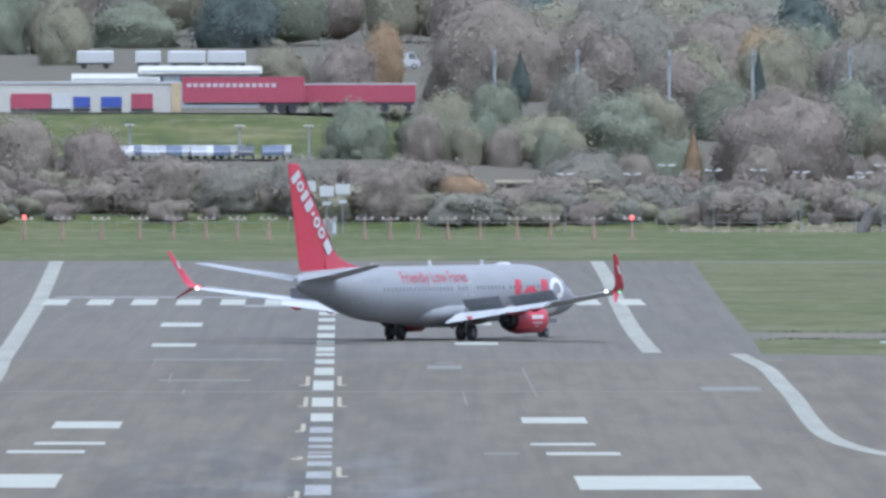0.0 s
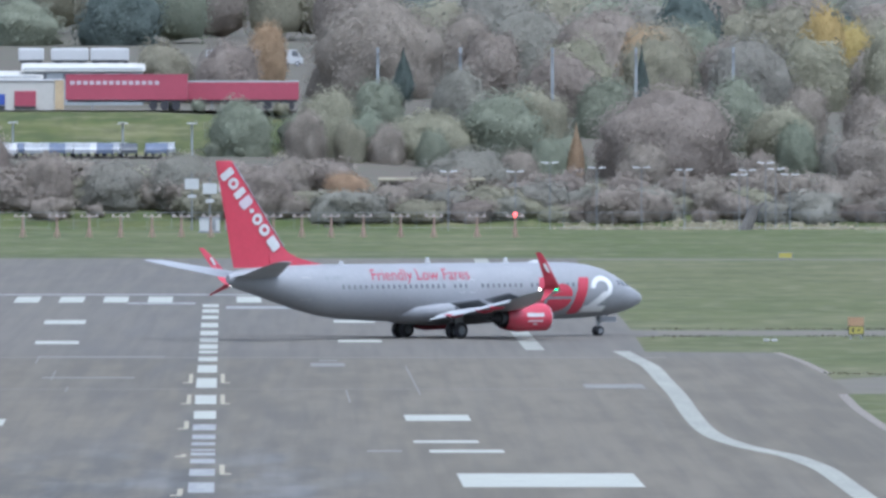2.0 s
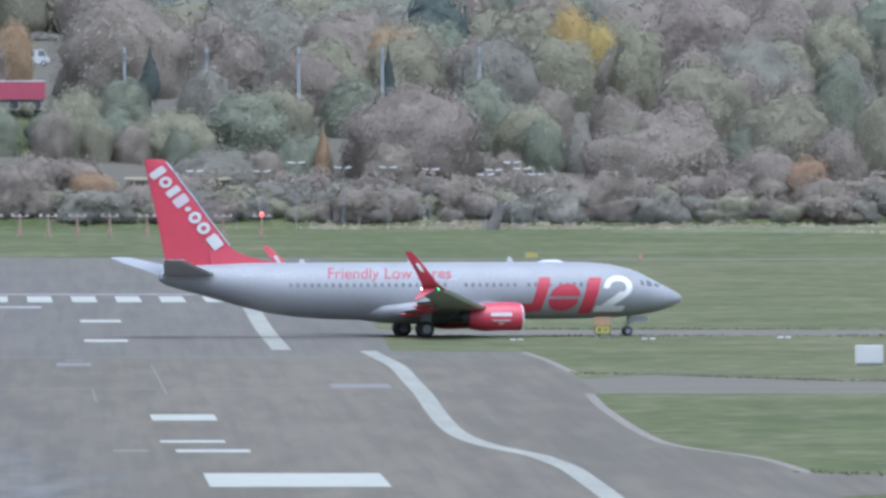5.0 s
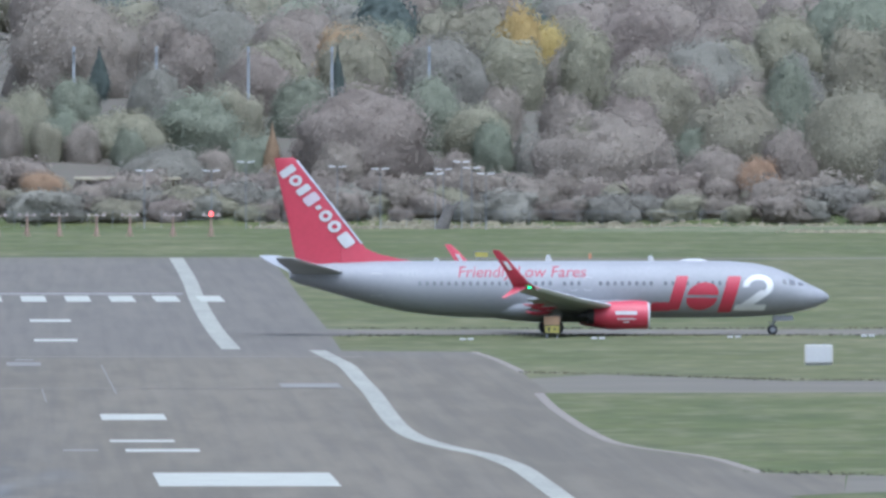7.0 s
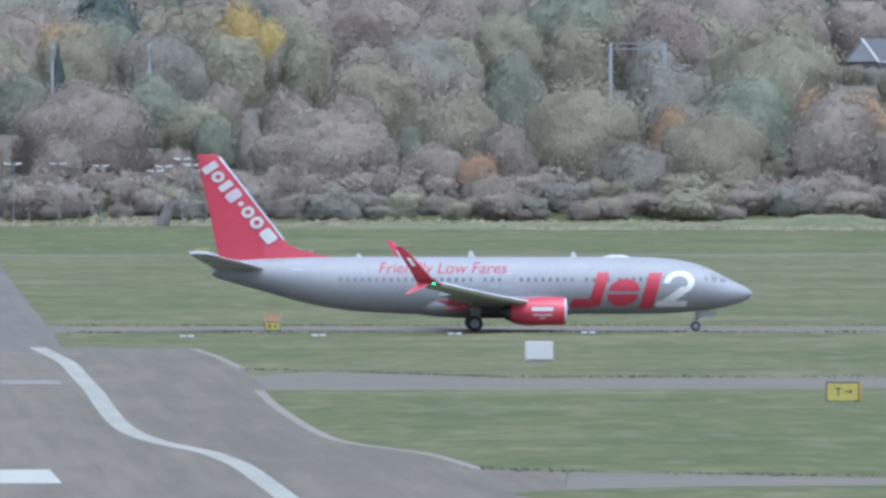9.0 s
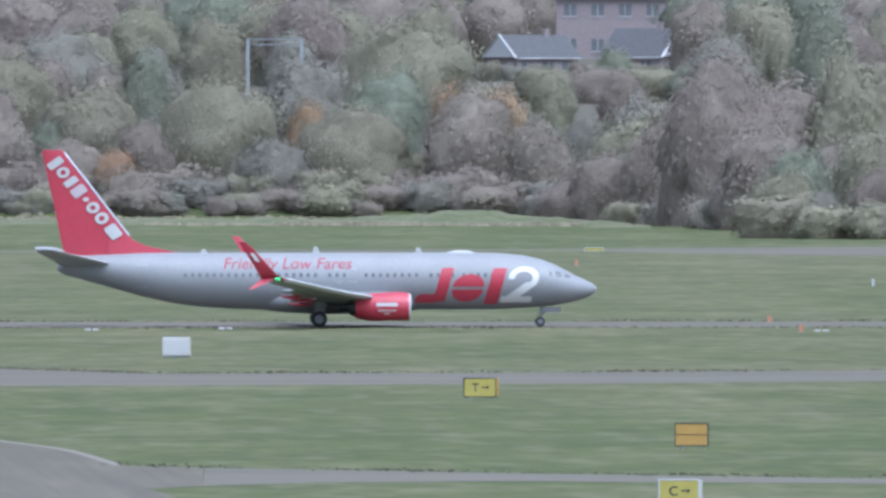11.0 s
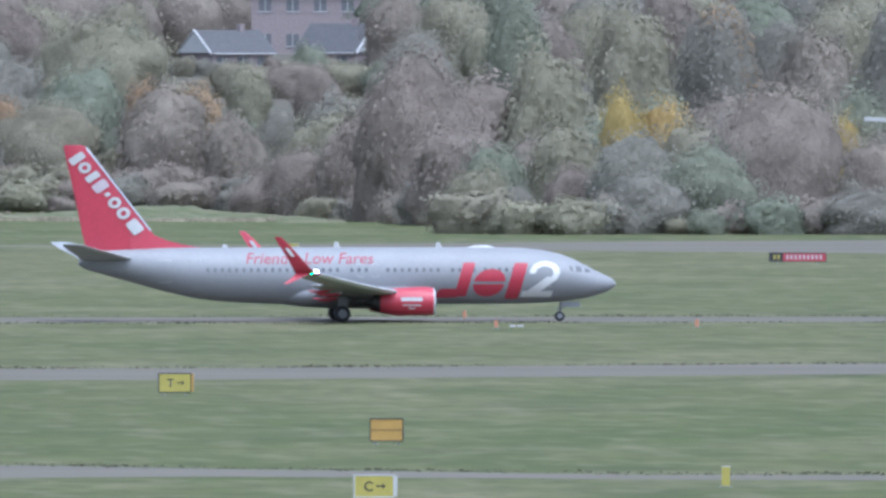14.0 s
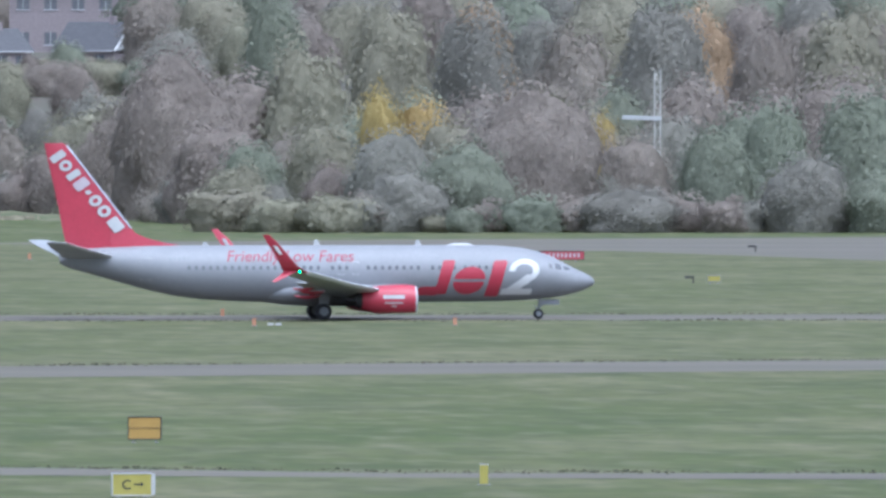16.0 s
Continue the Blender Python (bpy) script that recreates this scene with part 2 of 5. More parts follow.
class Shape:
    """Collects solids into one mesh."""

    def __init__(self):
        self.bm = bmesh.new()

    def _place(self, geo, m):
        bmesh.ops.transform(self.bm, matrix=m, verts=[v for v in geo if isinstance(v, bmesh.types.BMVert)])
        return self

    def box(self, c, size, m=None, bevel=0.0):
        r = bmesh.ops.create_cube(self.bm, size=1.0)
        bmesh.ops.scale(self.bm, vec=size, verts=r["verts"])
        if bevel:
            edges = list({e for v in r["verts"] for e in v.link_edges})
            n0 = set(self.bm.verts) - set(r["verts"])
            bmesh.ops.bevel(self.bm, geom=edges, offset=bevel, segments=2, affect="EDGES", profile=0.7)
            vs = [v for v in self.bm.verts if v not in n0]
        else:
            vs = r["verts"]
        bmesh.ops.transform(self.bm, matrix=Matrix.Translation(c) @ (m or Matrix()), verts=vs)
        return self

    def rod(self, a, b, r1, r2=None, seg=10):
        a, b = Vector(a), Vector(b)
        r = bmesh.ops.create_cone(self.bm, cap_ends=True, segments=seg, radius1=r1, radius2=r1 if r2 is None else r2, depth=(b - a).length)
        q = (b - a).to_track_quat("Z", "Y").to_matrix().to_4x4()
        bmesh.ops.transform(self.bm, matrix=Matrix.Translation((a + b) / 2) @ q, verts=r["verts"])
        return self

    def ball(self, c, r, scale=(1, 1, 1), sub=2):
        g = bmesh.ops.create_icosphere(self.bm, subdivisions=sub, radius=r)
        bmesh.ops.transform(self.bm, matrix=Matrix.Translation(c) @ Matrix.Diagonal((*scale, 1)), verts=g["verts"])
        return self

    def loft(self, rings, cap=True):
        vs = [[self.bm.verts.new(p) for p in ring] for ring in rings]
        n = len(rings[0])
        for r0, r1 in zip(vs, vs[1:]):
            for i in range(n):
                self.bm.faces.new((r0[i], r0[(i + 1) % n], r1[(i + 1) % n], r1[i]))
        if cap:
            self.bm.faces.new(vs[0][::-1])
            self.bm.faces.new(vs[-1])
        return self

    def poly(self, pts, thick):
        """A flat outline in the XZ plane at y from -thick/2 to +thick/2."""
        a = [self.bm.verts.new((x, -thick / 2, z)) for x, z in pts]
        b = [self.bm.verts.new((x, thick / 2, z)) for x, z in pts]
        self.bm.faces.new(a)
        self.bm.faces.new(b[::-1])
        for i in range(len(a)):
            j = (i + 1) % len(a)
            self.bm.faces.new((a[j], a[i], b[i], b[j]))
        return self

    def mesh(self, name, material, smooth=False):
        bmesh.ops.recalc_face_normals(self.bm, faces=self.bm.faces)
        me = bpy.data.meshes.new(name)
        self.bm.to_mesh(me)
        self.bm.free()
        me.materials.append(material)
        if smooth:
            me.polygons.foreach_set("use_smooth", [True] * len(me.polygons))
            me.set_sharp_from_angle(angle=radians(40))
        return me


def spline(pts, n=10):
    """A smooth line through plan points."""
    p = [np.array(q, float) for q in pts]
    p = [2 * p[0] - p[1], *p, 2 * p[-1] - p[-2]]
    out = []
    for i in range(1, len(p) - 2):
        for k in range(n):
            t = k / n
            out.append(0.5 * (2 * p[i] + (p[i + 1] - p[i - 1]) * t + (2 * p[i - 1] - 5 * p[i] + 4 * p[i + 1] - p[i + 2]) * t * t + (3 * p[i] - p[i - 1] - 3 * p[i + 1] + p[i + 2]) * t ** 3))
    out.append(p[-2])
    return out


def ribbon(name, pts, width, z, material):
    line = spline(pts)
    vs, fs = [], []
    for i, q in enumerate(line):
        d = line[min(i + 1, len(line) - 1)] - line[max(i - 1, 0)]
        d /= np.linalg.norm(d)
        s = np.array((d[1], -d[0])) * width / 2
        vs += [(*(q - s), z), (*(q + s), z)]
        if i:
            fs.append((2 * i - 2, 2 * i, 2 * i + 1, 2 * i - 1))
    return mesh_of(name, vs, fs, material)


def sheet(name, outline, z, material):
    bm = bmesh.new()
    f = bm.faces.new([bm.verts.new((x, y, z)) for x, y in outline])
    if f.normal.z < 0 or f.calc_area() < 0:
        f.normal_flip()
    f.normal_update()
    if f.normal.z < 0:
        f.normal_flip()
    bmesh.ops.triangulate(bm, faces=bm.faces[:])
    me = bpy.data.meshes.new(name)
    bm.to_mesh(me)
    bm.free()
    me.materials.append(material)
    return me


# ---------------------------------------------------------------- ground and pavements
def height(x, y):
    """Level airfield, then a bank and a long wooded rise."""
    d = math.hypot(x, y)
    z = float(np.interp(d, [0, 2165, 2275, 2500, 3000, 5200], [0, 0, 12.0, 16.5, 27, 75]))
    # terraces of the car park and the lorry yard
    k = max(0.0, min(1.0, (6 - x) / 8))
    z = z * (1 - k) + k * float(np.interp(d, [0, 2165, 2200, 2230, 2245, 2282, 2474, 2486, 3000, 5200], [0, 0, 7.2, 7.3, 12.1, 12.2, 16.6, 16.8, 27, 75]))
    if d > 2165 and y > 0:
        z += noise.noise((x * 0.012, y * 0.012, 0)) * min(1.5, (d - 2165) * 0.02) * (1 - k)
    return z if y > 0 else 0.0


def build_ground():
    ys = [-3000, -800, 0, 500, 900, 1300, 1700, 2000, 2150] + [2165, 2182, 2200, 2216, 2230, 2238, 2245, 2263, 2282, 2300, 2320, 2340, 2370, 2400, 2440, 2474, 2486, 2520, 2560] + [2700, 2850, 3000, 3400, 4000, 4700]
    xs = [-3000, -1200, -600, -350] + list(range(-200, 401, 20)) + [600, 900, 1500, 3000]
    vs = [(x, y, height(x, y)) for y in ys for x in xs]
    n = len(xs)
    fs = [(j * n + i, j * n + i + 1, (j + 1) * n + i + 1, (j + 1) * n + i) for j in range(len(ys) - 1) for i in range(n - 1)]
    g = new("ground", mesh_of("ground", vs, fs, GRASS, True))
    g.data.materials.append(LITTER)
    for f in g.data.polygons:
        if f.center.y > 2184 and abs(f.center.x) < 900 and not (f.center.x < 0 and 2226 < f.center.y < 2246):
            f.material_index = 1
    tagged(g, "worn green airfield grass rising to a wooded hill", "grass", kind="structure")


def mid(y):
    """The runway's centreline."""
    return -1.15 - 0.00495 * y


def slab(x0, x1, y0, y1, z=0.034):
    """A painted bar along the runway between two offsets from its centreline."""
    return [(mid(y0) + x0, y0, z), (mid(y0) + x1, y0, z), (mid(y1) + x1, y1, z), (mid(y1) + x0, y1, z)]


def build_pavement():
    edge = [(36, 200), (36.1, 930), (35.4, 941)]
    runway = new("runway", sheet("runway", [(-70, 200), *edge, (38.3, 947), (39.9, 985), (35.9, 990), (34.6, 1025), (31.4, 1052), (30.4, 1081), (30.1, 1149), (30.4, 1201),
                                           (31.2, 1203), (31.2, 1252), (31.3, 1272), (30.6, 1320), (29.9, 1353), (21.3, 1357), (21.6, 1420), (23.5, 1425), (23.5, 1451), (21.8, 1455), (22.2, 1629), (23.2, 1894.5), (-70, 1894.5)], 0.02, ASPHALT))
    tagged(runway, "weathered grey asphalt runway with white markings", "runway", kind="structure")
    for name, o in (("taxiway_north", [(23.5, 1425), (500, 1431), (500, 1453), (23.5, 1451)]),
                    ("taxiway_middle", [(31.2, 1203), (45, 1204), (68, 1207), (125, 1228), (500, 1236), (500, 1275), (128, 1264), (70, 1245), (47, 1243), (36, 1266), (31.2, 1252)]),
                    ("taxiway_south", [(38.3, 947), (44, 954), (54, 956), (73, 949), (96, 943), (400, 930), (400, 950), (97, 956), (74, 958), (55, 972), (40, 985)]),
                    ("perimeter_road", [(-300, 1892), (23, 1880), (60, 1876), (109, 1890), (127, 1855), (161, 1830), (178, 1759), (400, 1700), (400, 1960), (196, 1941), (154, 1925), (109, 1901), (60, 1888), (23, 1894), (-300, 1899)])):
        t = new(name, sheet(name, o, 0.012, TAXIWAY))
        tagged(t, "pale grey asphalt taxiway between grass verges", "taxiway", kind="structure")

    def bar(name, x0, x1, y0, y1, m=PAINT):
        part(name, mesh_of(name, slab(x0, x1, y0, y1), [(0, 1, 2, 3)], m), runway)

    # centreline
    for v0, v1, w in ((544, 549, 0), (553, 559, 0), (564, 570, 0), (577, 585, 0), (591, 599, 0), (604, 611, 0), (615, 623, 0), (626, 631, 0), (637, 645, 0), (652, 665, 0), (675, 692, 0),
                      (705, 721, 0), (733, 747, 0), (757, 767, 1), (775, 783, 1), (789, 794, 1), (801, 804, 1), (807, 812, 1), (818, 826, 1), (836, 848, 1), (860, 878, 1)):
        y1, y0 = 792000 / (v0 - 44.0), 792000 / (v1 - 44.0)
        bar("centreline_dash", -0.62, 0.62, y0, y1, WORN if w else PAINT)
    for a, b, y0, y1 in ((12.4, 21.0, 961, 990), (11.1, 14.7, 1121, 1138), (11.0, 14.4, 1062, 1068), (11.6, 15.4, 1038, 1045), (9.1, 12.1, 1487, 1500), (8.9, 11.9, 1396, 1407),
                         (-21.0, -12.5, 965, 994), (-14.7, -11.0, 1107, 1126), (-15.0, -11.3, 1064, 1071), (-16.1, -12.1, 1043, 1050), (-12.1, -9.1, 1480, 1500), (-11.9, -8.9, 1388, 1402)):
        bar("touchdown_bar", a, b, y0, y1)
    for k in range(14):
        x = -31.6 + 3.5 * k
        if abs(x + 1 - mid(1612)) > 1.9:
            bar("end_bar", x - mid(1612), x + 1.95 - mid(1612), 1594, 1628)
    bar("end_line", -22, 22.2, 1637, 1643, WORN)
    bar("cross_bar", -6.5, -1.2, 1585, 1593, WORN)
    bar("cross_bar", 1.2, 6.5, 1560, 1572, WORN)
    for k, (a, b, y0) in enumerate(((-11.2, -2.8, 1333), (-10.2, -4.5, 1255), (6.6, 8.8, 1298), (7.2, 8.4, 1318), (8.4, 10.2, 1040), (22.8, 26.4, 1221))):
        bar("faded_line", a, b, y0, y0 + (13 if k in (2, 5) else 4), FADED)
    for a, y0, y1 in ((-8.4, 1208, 1225), (-9.6, 1250, 1282), (8.3, 1175, 1215), (12.6, 1200, 1300), (-11.1, 1310, 1333)):
        bar("faded_line", a, a + 0.09, y0, y1, FADED)
    for a, b, y0 in ((-30, 27, 1217), (-30, 30, 1332)):
        bar("pavement_joint", a, b, y0, y0 + 1.3, JOINT)
    # taxi lead marks beside the centreline
    for side, y0, y1 in ((-1, 1240, 1272), (1, 1240, 1272), (-1, 1172, 1202), (1, 1172, 1202), (-1, 1100, 1122), (-1, 1030, 1036), (1, 990, 1012), (-1, 945, 960)):
        bar("lead_mark", side * 0.98 - 0.13, side * 0.98 + 0.13, y0, y1 - 2, YPAINT)
        bar("lead_mark", side * 1.16 - 0.26, side * 1.16 + 0.26, y0 - 2.5, y0 + 0.5, YPAINT)
    for name, pts, w in (("edge_line", [(19.7, 1358), (20.2, 1329), (20.7, 1296), (20.7, 1245), (20.7, 1198), (20.5, 1154), (20.4, 1114), (20.5, 1091), (20.8, 1074), (21.5, 1057), (22.4, 1044), (23.4, 1032), (24.0, 1018), (24.5, 1000), (24.7, 976), (24.9, 939), (25.0, 900), (25.6, 700)], 1.12),
                         ("edge_line", [(14.3, 1890), (14.2, 1737), (13.8, 1597), (13.7, 1464), (14.0, 1363)], 1.3),
                         ("edge_line", [(-35.9, 1890), (-32.3, 1629), (-30.5, 1477), (-29.1, 1347), (-27.5, 1180), (-27, 700)], 1.3)):
        part(name, ribbon(name, pts, w, 0.03, EDGE), runway)
    kerb = [(30.0, 1353), (30.8, 1320), (31.4, 1272)]
    part("edge_strip", ribbon("edge_strip", kerb, 0.55, 0.026, KERB), runway)
    part("edge_strip", ribbon("edge_strip", [(30.5, 1201), (30.2, 1149), (30.5, 1081), (31.5, 1052), (34.6, 1025), (36, 990)], 0.6, 0.026, KERB), runway)




# ---------------------------------------------------------------- trees
@functools.lru_cache(None)
def sphere(sub):
    """Unit directions and triangles of an even sphere."""
    bm = bmesh.new()
    bmesh.ops.create_icosphere(bm, subdivisions=sub, radius=1.0)
    bm.verts.ensure_lookup_table()
    co = np.array([v.co[:] for v in bm.verts])
    tri = np.array([[v.index for v in f.verts] for f in bm.faces])
    bm.free()
    return co / np.linalg.norm(co, axis=1, keepdims=True), tri


def crown_arrays(rng, rx, rz, clumps, leaves, size, sub, shape="round", rough=1.0):
    """A loose inner mass of twigs in a deep, frayed shell of small leaves that gather in clumps."""
    dirs, tri = sphere(sub)
    c = rng.normal(0, 1, (clumps, 3))
    c /= np.linalg.norm(c, axis=1, keepdims=True)
    rad, amp = rng.uniform(0.25, 0.6, clumps), rng.uniform(0.05, 0.3, clumps) * rough
    p = rng.uniform(0, 6.3, 6)

    def reach(d):
        """How far the crown swells in each direction."""
        gap = np.sqrt(np.maximum(0, 2 - 2 * d @ c.T)) / rad
        r = 0.72 / rough ** 0.5 + (np.maximum(0, 1 - gap ** 2) * amp).max(axis=1)
        return r + 0.05 * np.sin(d[:, 0] * 9 + p[0] + 2 * np.sin(d[:, 2] * 5 + p[1])) * np.sin(d[:, 1] * 8 + p[2]) + 0.03 * np.sin(d[:, 2] * 19 + p[3] + 3 * np.sin(d[:, 0] * 7 + p[4])) * np.sin(d[:, 1] * 17 + p[5])

    def form(d, r):
        q = d * r[:, None]
        if shape == "cone":
            q[:, :2] *= np.clip(1.1 * (1 - (q[:, 2:] + 1) / 2), 0.05, 1)
        else:
            low = np.minimum(0, d[:, 2:])
            q[:, :2] *= np.sqrt((1 - (0.55 * low) ** 2) / np.maximum(0.05, 1 - low ** 2))
        return q * (rx, rx, rz)

    core = form(dirs, reach(dirs) * 0.84)
    d = rng.normal(0, 1, (leaves, 3)) + (0, 0, 0.25)
    d /= np.linalg.norm(d, axis=1, keepdims=True)
    deep = 0.84 + np.minimum(0.17, rng.gamma(1.6, 0.062, leaves))
    q = form(d, reach(d) * deep)
    out = d / (rx, rx, rz) * rx
    out /= np.linalg.norm(out, axis=1, keepdims=True)
    lie = out + rng.normal(0, 0.26, (leaves, 3)) + (0, 0, 0.1)
    a = np.cross(lie, rng.normal(0, 1, (leaves, 3)))
    a /= np.linalg.norm(a, axis=1, keepdims=True) + 1e-9
    b = np.cross(lie, a)
    b /= np.linalg.norm(b, axis=1, keepdims=True) + 1e-9
    s = size * rng.uniform(0.5, 1.3, (leaves, 1))
    quad = np.stack([q - a * s, q - b * s * 0.6, q + a * s, q + b * s * 0.6], 1).reshape(-1, 3)
    return core, tri, quad


def crown_join(name, crowns, materials, which):
    """Joins crowns into one mesh, smooth on the masses and flat on the leaves."""
    cos, loops, starts, smooth, mats, nv, nl = [], [], [], [], [], 0, 0
    for (co, tri, quad), k in zip(crowns, which):
        cos += [co, quad]
        n = len(quad) // 4
        loops += [tri.ravel() + nv, np.arange(len(quad)) + nv + len(co)]
        starts += [np.arange(len(tri)) * 3 + nl, np.arange(n) * 4 + nl + 3 * len(tri)]
        smooth += [np.ones(len(tri), bool), np.zeros(n, bool)]
        mats.append(np.full(len(tri) + n, k))
        nv, nl = nv + len(co) + len(quad), nl + 3 * len(tri) + len(quad)
    me = bpy.data.meshes.new(name)
    me.vertices.add(nv)
    me.vertices.foreach_set("co", np.concatenate(cos).ravel())
    me.loops.add(nl)
    me.loops.foreach_set("vertex_index", np.concatenate(loops).astype(np.int32))
    st = np.concatenate(starts).astype(np.int32)
    me.polygons.add(len(st))
    me.polygons.foreach_set("loop_start", st)
    for m in materials:
        me.materials.append(m)
    me.polygons.foreach_set("material_index", np.concatenate(mats).astype(np.int32))
    me.polygons.foreach_set("use_smooth", np.concatenate(smooth))
    me.update(calc_edges=True)
    return me


def trunk_mesh(name, h, r, spread, seed, limbs=7):
    rng = random.Random(seed)
    s = Shape()
    s.rod((0, 0, -0.8), (0, 0, h * 0.45), r, r * 0.7, 8)
    s.rod((0, 0, h * 0.45), (rng.uniform(-.3, .3), rng.uniform(-.3, .3), h * 0.85), r * 0.7, r * 0.2, 6)
    for k in range(limbs):
        a = k * 2.4 + rng.random()
        z = h * rng.uniform(0.25, 0.6)
        e = (math.cos(a) * spread * 0.7, math.sin(a) * spread * 0.7, z + h * rng.uniform(0.15, 0.35))
        s.rod((0, 0, z), e, r * 0.4, r * 0.1, 5)
        s.rod(e, (e[0] * 1.25, e[1] * 1.25, e[2] + h * 0.12), r * 0.1, r * 0.03, 4)
    return s.mesh(name, BARK)


WORDS = {"brown": "brown autumn", "russet": "russet autumn", "olive": "olive-green autumn", "green": "dull green", "yellow": "bright yellow autumn", "dark": "dark green", "twig": "nearly bare grey-brown"}
TREES = {}


def tree_kinds():
    """One crown and trunk mesh for each kind and form."""
    forms = {"wide": (5.4, 5.2, "round", 46, 4200, 3), "tall": (4.4, 6.2, "round", 42, 4200, 3), "great": (8.0, 7.0, "round", 90, 7500, 3), "low": (3.6, 2.6, "round", 16, 1400, 2), "cone": (3.0, 6.0, "cone", 50, 2400, 3)}
    k = 0
    for kind in LEAF:
        for form, (rx, rz, shape, clumps, leaves, sub) in forms.items():
            if form == "cone" and kind not in ("dark", "russet"):
                continue
            k += 1
            rng = np.random.default_rng(100 + k)
            co, tri, quad = crown_arrays(rng, rx, rz, clumps, leaves, 0.17, sub, shape, 1.7 if form == "low" else 1.0)
            co[:, 2] += rz
            quad[:, 2] += rz
            crown = crown_join("crown", [(co, tri, quad)], [LEAF[kind]], [0])
            lift = -0.55 * rz if form != "cone" else 0.0
            trunk = trunk_mesh("trunk", lift + 1.4 * rz, 0.3 if form != "low" else 0.14, rx * 0.7, k)
            TREES[kind, form] = (trunk, crown, lift, 0.89 * rx, lift + 1.88 * rz)


def plant(kind, form, x, y, half, tall, turn=0.0):
    """Plants a tree of that half width and height."""
    trunk, crown, lift, rx, full = TREES[kind, form]
    name = "shrub" if form == "low" else "tree"
    t = new(name)
    t.matrix_basis = pose(x, y, height(x, y), 0, 0, turn) @ Matrix.Diagonal((half / rx, half / rx, tall / full, 1))
    part("trunk", trunk, t, "", pose(0, 0, 0))
    part("crown", crown, t, "", pose(0, 0, lift))
    size = "low" if name == "shrub" else ("small" if tall < 6 else ("broad" if half > 6 else "tall"))
    tagged(t, f"{size} {WORDS[kind]} {name} on the wooded bank", name, group="trees of the wooded hill")


def polar(u, d):
    """Plan position at bearing u (thousandths of a radian, clockwise from the runway) and distance d."""
    return d * math.sin(u / 1000), d * math.cos(u / 1000)


# trees round the lorry yard: kind, bearing, distance, half width, level of the top
WEST_1 = [
    ("brown", -20.8, 2185, 4.6, 12.5), ("brown", -17.2, 2182, 4.5, 11.0), ("brown", -13.9, 2176, 3.9, 8.0), ("twig", -10.5, 2176, 4.5, 7.4), ("twig", -7.1, 2176, 4.2, 8.3), ("brown", -3.3, 2173, 4.5, 6.5),
    ("twig", 0.7, 2171, 5.4, 4.8), ("green", -4.3, 2230, 4.3, 13.7), ("green", -1.1, 2234, 3.4, 12.9), ("olive", -8.0, 2310, 4.2, 20.3), ("brown", -4.8, 2305, 4.5, 20.0), ("russet", -2.9, 2400, 2.7, 22.3),
    ("brown", 2.5, 2330, 8.7, 25.8), ("olive", 5.0, 2226, 5.3, 12.7), ("green", 9.1, 2230, 6.2, 14.8), ("green", 2.0, 2222, 3.4, 12.4), ("twig", 7.0, 2190, 5.8, 8.7), ("brown", 13.1, 2320, 5.8, 23.2),
]
# trees round the lorry yard, continued
WEST_2 = [
    ("olive", -19.1, 2560, 3.9, 26.6), ("green", -21.8, 2560, 4.3, 27.3), ("green", -15.1, 2600, 6.5, 25.2), ("dark", -10.2, 2600, 6.1, 27.3),
]
# trees of the middle bank
MID_1 = [
    ("brown", 16.7, 2212, 8.4, 15.5), ("brown", 11.6, 2275, 4.7, 18.8), ("olive", 15.9, 2330, 6.5, 22.6), ("twig", 20.7, 2290, 5.4, 20.7), ("olive", 22.4, 2220, 4.6, 13.3), ("brown", 28.6, 2192, 9.0, 12.5),
    ("olive", 27.7, 2190, 3.7, 11.5), ("olive", 31.0, 2250, 6.2, 18.1), ("olive", 27.7, 2300, 3.8, 22.2), ("twig", 33.3, 2290, 6.7, 20.3), ("olive", 34.9, 2215, 6.3, 14.8), ("brown", 34.2, 2186, 5.2, 8.5),
    ("green", 37.6, 2240, 3.4, 18.6), ("olive", 41.3, 2196, 7.6, 15.3), ("brown", 37.7, 2188, 3.6, 11.2), ("dark", 41.9, 2400, 3.1, 24.0), ("brown", 45.5, 2350, 5.8, 24.7), ("olive", 47.8, 2190, 6.7, 12.4),
]
# trees of the middle bank, continued
MID_2 = [
    ("twig", 44.0, 2184, 4.9, 8.8), ("olive", 50.6, 2262, 6.1, 21.7), ("brown", 53.6, 2188, 6.2, 14.3), ("twig", 45.7, 2240, 6.2, 17.2), ("green", 49.7, 2225, 5.3, 16.0),
]
# trees beside the perimeter road
EAST_1 = [
    ("olive", 50.7, 2262, 8.5, 20.8), ("brown", 57.0, 2180, 4.2, 11.5), ("brown", 60.3, 2140, 4.6, 7.5), ("brown", 65.9, 2110, 7.7, 18.7), ("twig", 61.7, 2160, 4.2, 14.3), ("brown", 65.1, 2088, 2.6, 3.8),
    ("green", 60.7, 2300, 2.9, 18.3), ("brown", 58.8, 2142, 4.8, 5.0), ("brown", 62.7, 2132, 4.2, 11.6), ("twig", 66.9, 2078, 4.8, 5.5), ("green", 69.9, 2020, 3.9, 9.3), ("olive", 72.4, 2130, 5.9, 19.3),
    ("olive", 73.3, 2034, 4.7, 11.3), ("twig", 75.2, 1996, 4.4, 4.5), ("twig", 77.2, 1994, 5.3, 6.2), ("olive", 79.9, 2028, 5.2, 11.6), ("brown", 83.6, 2012, 8.1, 15.1), ("green", 80.3, 2000, 5.8, 8.9),
]
